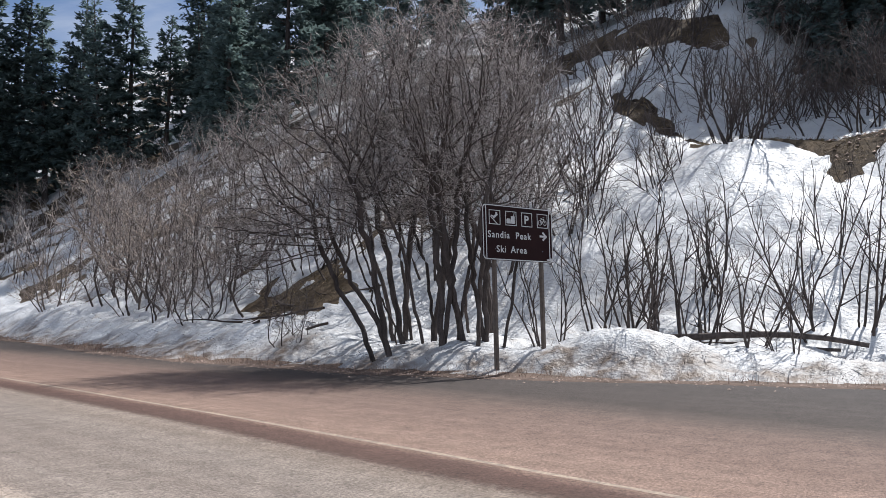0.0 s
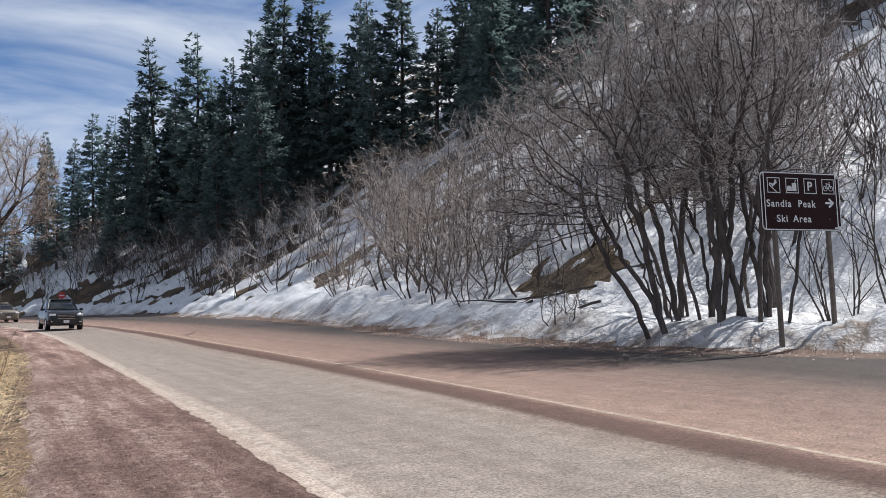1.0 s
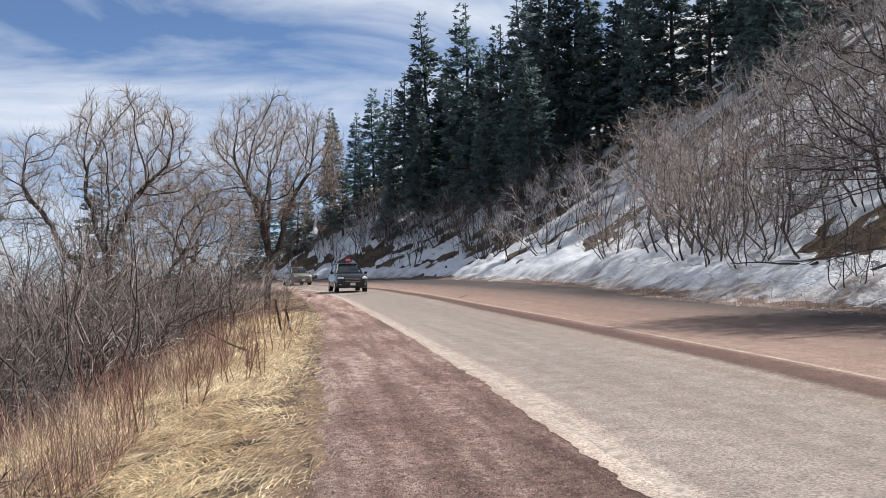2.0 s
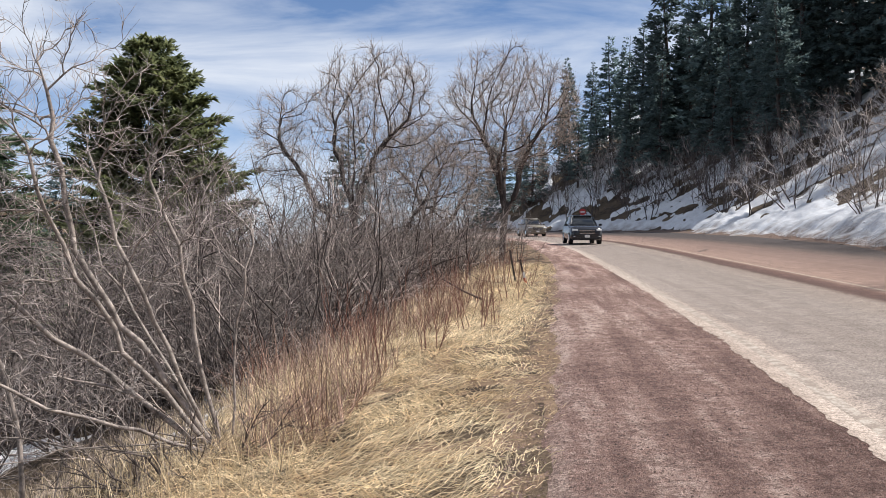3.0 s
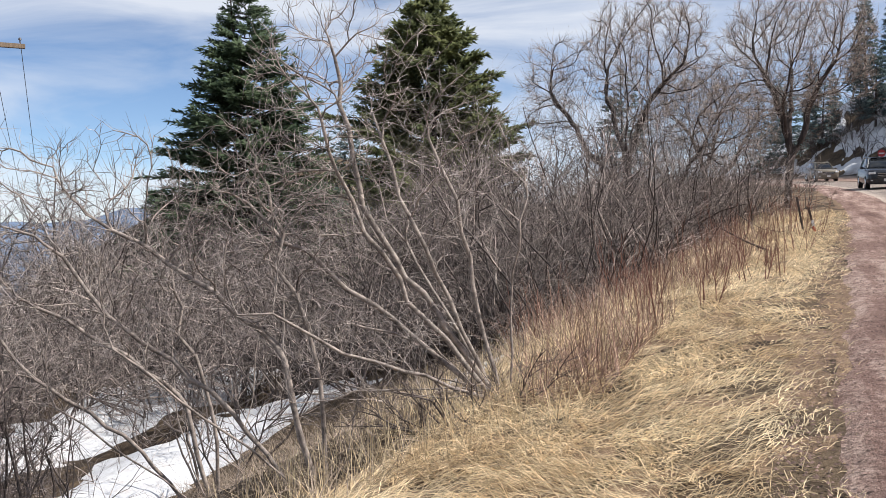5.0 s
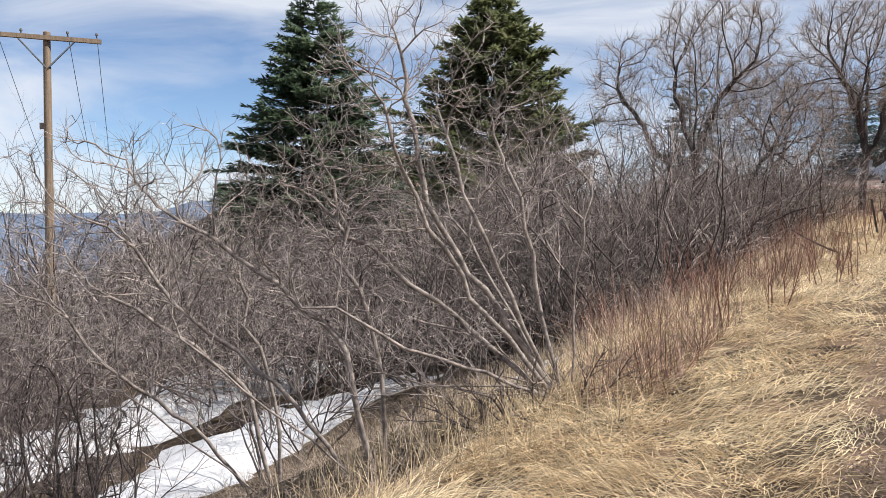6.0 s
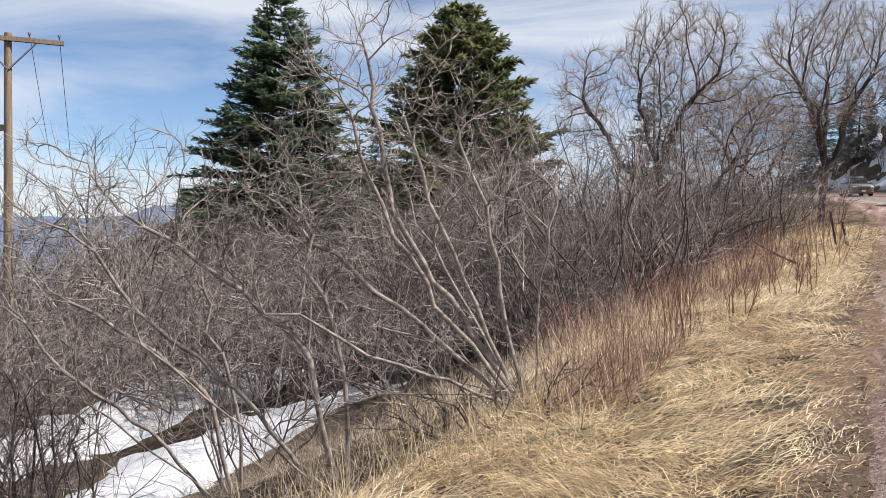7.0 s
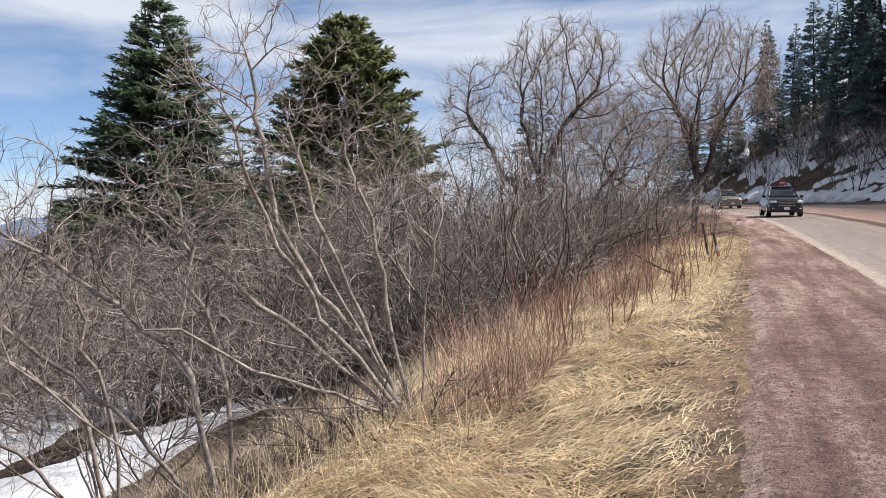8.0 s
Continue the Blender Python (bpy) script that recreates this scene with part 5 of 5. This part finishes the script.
for sx in (-1, 1):
    box(bm, (sx * (W / 2 - 0.024), Y, 4.32), (0.022, 0.004, H - 0.22))
    for sz in (-1, 1):
        for k in range(6):
            a0, a1 = math.pi / 2 * k / 6, math.pi / 2 * (k + 1) / 6
            c = Vector((sx * (W / 2 - 0.11), 0, 4.32 + sz * (H / 2 - 0.11)))
            p = [c + Vector((sx * math.cos(a) * 0.087, 0, sz * math.sin(a) * 0.087)) for a in (a0, a1)]
            mid = (p[0] + p[1]) / 2
            box(bm, (mid.x, Y, mid.z), ((p[1] - p[0]).length + 0.004, 0.004, 0.022), (0, -math.degrees(math.atan2(p[1].z - p[0].z, p[1].x - p[0].x)), 0))
part("border", bm, sign_white, panel, "thin white border")
for k in range(4):
    cx, cz = -0.69 + k * 0.475, 4.655
    bm = outline(bmesh.new(), cx, cz, 0.31, 0.31, 0.016, Y)
    if k == 0:      # a slope with a plain figure mark over it
        box(bm, (cx - 0.02, Y, cz - 0.07), (0.25, 0.004, 0.02), (0, 40, 0))
        box(bm, (cx + 0.02, Y, cz + 0.03), (0.15, 0.004, 0.05), (0, -40, 0))
        box(bm, (cx + 0.05, Y, cz + 0.09), (0.05, 0.004, 0.05))
        box(bm, (cx - 0.05, Y, cz + 0.02), (0.12, 0.004, 0.03), (0, 15, 0))
    elif k == 1:    # a cup beside a round loaf
        box(bm, (cx + 0.055, Y, cz - 0.03), (0.11, 0.004, 0.17))
        box(bm, (cx + 0.085, Y, cz + 0.08), (0.014, 0.004, 0.10), (0, 20, 0))
        box(bm, (cx - 0.07, Y, cz - 0.07), (0.12, 0.004, 0.09), bevel=0.0)
        box(bm, (cx - 0.07, Y, cz - 0.02), (0.09, 0.004, 0.03))
    elif k == 3:    # a bicycle
        for wx in (-0.07, 0.07):
            for q in range(12):
                a = 2 * math.pi * q / 12
                box(bm, (cx + wx + 0.052 * math.cos(a), Y, cz - 0.04 + 0.052 * math.sin(a)), (0.03, 0.004, 0.011), (0, 90 - math.degrees(a), 0))
        for x0, z0, x1, z1 in ((-0.07, -0.04, -0.03, 0.045), (-0.03, 0.045, 0.05, 0.05), (0.05, 0.06, 0.07, -0.04), (-0.07, -0.04, 0.0, -0.04), (0.0, -0.04, 0.05, 0.05), (0.02, 0.085, 0.06, 0.085), (-0.055, 0.07, -0.01, 0.07)):
            box(bm, (cx + (x0 + x1) / 2, Y, cz + (z0 + z1) / 2), (math.hypot(x1 - x0, z1 - z0), 0.004, 0.013), (0, -math.degrees(math.atan2(z1 - z0, x1 - x0)), 0))
    icon = part("icon", bm, sign_white, panel, "white square pictogram")
    if k == 2:
        lettering("P", 0.27, (cx - 0.085, Y - 0.002, cz - 0.095), sign_white, panel, 0.006)
for word, x, z in (("Sandia", -0.90, 4.20), ("Peak", -0.09, 4.20), ("Ski", -0.66, 3.88), ("Area", -0.24, 3.88)):
    lettering(word, 0.212, (x, Y, z), sign_white, panel)
bm = box(bmesh.new(), (0.72, Y, 4.30), (0.16, 0.004, 0.045))
for sz in (-1, 1):
    box(bm, (0.79, Y, 4.30 + sz * 0.042), (0.15, 0.004, 0.045), (0, sz * 40, 0))
part("arrow", bm, sign_white, panel, "white arrow")
bm = box(bmesh.new(), (0.93, Y, 3.76), (0.16, 0.004, 0.035))
part("sticker", bm, sign_white, panel, "small white sticker")
for x in (-0.68, 0.72):
    bm = box(bmesh.new(), (x, 0.06, 2.75), (0.09, 0.09, 4.2), bevel=0.012)
    post = part("post", bm, post_metal, guide)
    for z in (3.95, 4.65):
        part("bolt", rod(bmesh.new(), (x, -0.014, z), (x, 0.03, z), 0.014, n=8), wire_grey, post)

# ---- fallen log on the snow ----
log = thing("fallen_log", (21.0, 11.6, float(snow_top(np.array([21.0]), np.array([11.6]))[0]) + 0.10), "fallen dark log lying across the snow among stems", "log")
log.rotation_euler = (0, 0, radians(-63))
rr = np.random.default_rng(5)
put("trunk", tubes("trunk", [limb(rr, (-2.2, 0, 0.05), (1, 0, 0.02), 4.6, 0.095, 10, 0.05, 0, 0.6)], bark_dark, 9), log)
put("trunk", tubes("trunk", [limb(rr, (-1.6, 0.3, -0.12), (1, -0.05, 0.0), 3.4, 0.065, 10, 0.06, 0, 0.6)], bark_dark, 8), log)
for k in range(7):
    put("dead_branch", tubes("dead_branch", [limb(rr, (rr.uniform(-1.8, 2), 0, 0), (rr.normal(), rr.normal(), 0.4), 0.9, 0.025, 6, 0.15, 0, 0.3)], bark_dark, 5), log)

# ---- utility pole with a crossarm ----
gz = land_at(-24.3, 22.3)
pole = thing("utility_pole", (-24.3, 22.3, 0), "weathered wooden utility pole with a crossarm and braces", "utility pole")
pole.rotation_euler = (0, 0, radians(46))
put("pole", tubes("pole", [(np.array([[0, 0, gz - 0.5], [0, 0, gz + 4], [0, 0, 7.55]]), np.array([0.17, 0.15, 0.115]))], weathered_wood, 14), pole)
part("pole_cap", rod(bmesh.new(), (0, 0, 7.54), (0, 0, 7.58), 0.115, 0.09, 14), weathered_wood, pole)
part("crossarm", box(bmesh.new(), (0.0, -0.15, 7.36), (3.3, 0.11, 0.15), (0, 1.0, 0), bevel=0.012), weathered_wood, pole)
for s in (-1, 1):
    part("brace", rod(bmesh.new(), (s * 0.85, -0.17, 7.30), (s * 0.04, -0.14, 6.42), 0.028, n=6), wire_grey, pole, "grey metal brace")
for x in (-1.5, -0.75, 0.62, 1.5):
    pin = part("insulator", rod(bmesh.new(), (x, -0.15, 7.44), (x, -0.15, 7.58), 0.02, n=8), porcelain, pole)
    part("cap", rod(bmesh.new(), (x, -0.15, 7.53), (x, -0.15, 7.60), 0.055, 0.035, 10), porcelain, pin)
part("bracket", box(bmesh.new(), (-0.17, -0.1, 4.55), (0.16, 0.12, 0.2), bevel=0.01), porcelain, pole, "dark side bracket")
for x, z in ((-1.5, 7.6), (0.62, 7.6), (1.5, 7.6)):
    a = Vector((-24.3, 22.3, 0)) + Matrix.Rotation(radians(46), 3, "Z") @ Vector((x, -0.15, z))
    b = Vector((-100 + x * 0.5, 105 + x * 0.5, -9.5))
    pts = np.array([a.lerp(b, k / 16) + Vector((0, 0, -3.0 * 4 * (k / 16) * (1 - k / 16))) for k in range(17)])
    w = put("power_line", tubes("power_line", [(pts, np.full(17, 0.011))], wire_grey, 4))
    tagged(w, "thin grey power line sagging into the valley", "cable", "power lines")

# ---- markers ----
zz = land_at(-0.05, 25.4)
mk = thing("marker_post", (-0.05, 25.4, zz), "leaning dark metal marker post in the grass", "post", "marker posts")
part("post", box(bmesh.new(), (-0.02, 0, 0.42), (0.05, 0.05, 0.95), (0, -10, 0), bevel=0.006), bark_dark, mk)
mk = thing("marker_post", (0.22, 24.6, land_at(0.22, 24.6)), "short leaning post with a white and red band", "post", "marker posts")
part("post", box(bmesh.new(), (-0.03, 0, 0.28), (0.05, 0.05, 0.7), (0, -12, 0), bevel=0.006), bark_dark, mk)
part("band", box(bmesh.new(), (0.0, -0.004, 0.22), (0.064, 0.064, 0.16), (0, -12, 0), bevel=0.004), sign_white, mk, "white band")
part("band", box(bmesh.new(), (0.03, -0.004, 0.08), (0.066, 0.066, 0.14), (0, -12, 0), bevel=0.004), paint_red, mk, "faded red band")
stick = thing("dead_stick", (-0.7, 21.0, land_at(-0.7, 21.0) + 0.02), "broken dark stick leaning among red stalks on the verge", "stick")
stick_line = bend((0, 0, 0), ((178, 62, 0.5), (184, 55, 0.5)))
put("stem", tubes("stem", [(stick_line, np.linspace(0.028, 0.016, len(stick_line)))], bark_dark, 7), stick)
put("stub", tubes("stub", [(stick_line[2] + np.array([[0, 0, 0], [0.05, 0.03, 0.16]]), np.array([0.012, 0.006]))], bark_dark, 5), stick)
zz = land_at(7.4, 104.7)
far = thing("road_sign", (7.4, 104.7, 0), "small red sign on a thin post far along the road", "sign")
part("post", rod(bmesh.new(), (0, 0.05, zz - 0.2), (0, 0.05, 8.0), 0.04, n=8), post_metal, far)
part("panel", rod(bmesh.new(), (0, 0.0, 7.65), (0, 0.02, 7.65), 0.38, n=8), sign_red, far, "red panel")
part("bar", box(bmesh.new(), (0, -0.006, 7.65), (0.5, 0.01, 0.12)), sign_white, far, "white bar")


# ---- cars ----
def loft(sections, mat_, name, parent, label="", smooth=True):
    """A body through cross-sections: each (y, half width, floor, shoulder height, roof half width, roof height)."""
    v, f, n = [], [], 12
    for y, hw, z0, z1, rw, z2 in sections:
        prof = [(-hw * 0.92, z0), (-hw, z0 + 0.14), (-hw, (z0 + z1) / 2), (-hw * 0.97, z1), (-rw, z2 - 0.05), (-rw * 0.8, z2)]
        prof += [(-x, z) for x, z in reversed(prof)]
        v += [(x, y, z) for x, z in prof]
    for k in range(len(sections) - 1):
        for j in range(n):
            a, b = k * n + j, k * n + (j + 1) % n
            f.append((a, b, b + n, a + n))
    bm = bmesh.new()
    vs = [bm.verts.new(p) for p in v]
    for q in f:
        bm.faces.new([vs[i] for i in q])
    bm.faces.new(vs[:n])
    bm.faces.new(list(reversed(vs[-n:])))
    bmesh.ops.recalc_face_normals(bm, faces=bm.faces)
    ob = part(name, bm, mat_, parent, label, smooth)
    return ob


def suv(x, y, turn, paint, label, size=1.0):
    car = thing("car", (x, y, float(plane(x, y)) + 0.035), label, "car", "cars on the road")
    car.rotation_euler = (math.atan(0.049), 0, radians(turn))
    car.scale = (size,) * 3
    body = loft([(-2.42, 0.70, 0.42, 0.70, 0.66, 0.86), (-2.34, 0.86, 0.30, 0.86, 0.80, 1.00), (-2.0, 0.94, 0.26, 1.00, 0.86, 1.08), (-1.2, 0.96, 0.26, 1.06, 0.88, 1.14), (0.0, 0.965, 0.26, 1.08, 0.90, 1.16),
                 (1.6, 0.96, 0.28, 1.08, 0.90, 1.16), (2.2, 0.92, 0.34, 1.06, 0.86, 1.14), (2.42, 0.84, 0.46, 0.98, 0.80, 1.08)], paint, "body", car)
    cabin = loft([(-1.05, 0.80, 1.04, 1.10, 0.74, 1.14), (-0.25, 0.82, 1.06, 1.30, 0.66, 1.66), (0.5, 0.83, 1.06, 1.32, 0.68, 1.73), (1.7, 0.82, 1.06, 1.32, 0.66, 1.70), (2.3, 0.78, 1.04, 1.12, 0.66, 1.16)], car_glass, "cabin_glass", car, "dark tinted glass")
    roof = loft([(-0.3, 0.55, 1.60, 1.64, 0.5, 1.675), (0.4, 0.66, 1.66, 1.70, 0.62, 1.755), (1.7, 0.64, 1.64, 1.68, 0.6, 1.73), (1.95, 0.55, 1.52, 1.56, 0.5, 1.60)], paint, "roof", car)
    for s in (-1, 1):
        part("pillar", rod(bmesh.new(), (s * 0.80, -1.0, 1.10), (s * 0.63, -0.28, 1.66), 0.035, n=6), paint, car)
        part("headlight", box(bmesh.new(), (s * 0.70, -2.30, 0.87), (0.36, 0.22, 0.13), (8, 0, s * 22), bevel=0.03), lamp_glass, body, "clear headlight")
        part("fog_lamp", box(bmesh.new(), (s * 0.72, -2.36, 0.50), (0.16, 0.08, 0.09), (0, 0, s * 20), bevel=0.02), lamp_glass, body)
        m = part("mirror", box(bmesh.new(), (s * 1.04, -0.72, 1.16), (0.2, 0.12, 0.15), bevel=0.035), paint, car, "side mirror")
        for wy in (-1.45, 1.4):
            tyre = part("tyre", rod(bmesh.new(), (s * 0.74, wy, 0.36), (s * 0.965, wy, 0.36), 0.36, n=24), rubber, car)
            part("rim", rod(bmesh.new(), (s * 0.965, wy, 0.36), (s * 0.975, wy, 0.36), 0.235, 0.19, n=16), chrome, tyre)
    grille = part("grille", box(bmesh.new(), (0, -2.40, 0.74), (0.98, 0.09, 0.30), (6, 0, 0), bevel=0.03), rubber, body, "dark grille")
    for k in range(3):
        part("slat", box(bmesh.new(), (0, -2.45, 0.66 + k * 0.09), (0.92, 0.03, 0.028), bevel=0.006), chrome, grille)
    part("bumper", box(bmesh.new(), (0, -2.36, 0.42), (1.5, 0.16, 0.18), bevel=0.05), paint, body)
    part("plate", box(bmesh.new(), (0, -2.46, 0.50), (0.30, 0.015, 0.15), bevel=0.004), sign_white, body, "blank pale plate")
    part("windscreen_edge", rod(bmesh.new(), (-0.76, -1.03, 1.115), (0.76, -1.03, 1.115), 0.018, n=6), rubber, car)
    return car


suv(4.05, 58.5, 4, car_dark, "black sport utility car with chrome grille driving on the road")
suv(1.5, 90.5, 14, car_tan, "tan older sport utility car following on the road", 0.98)
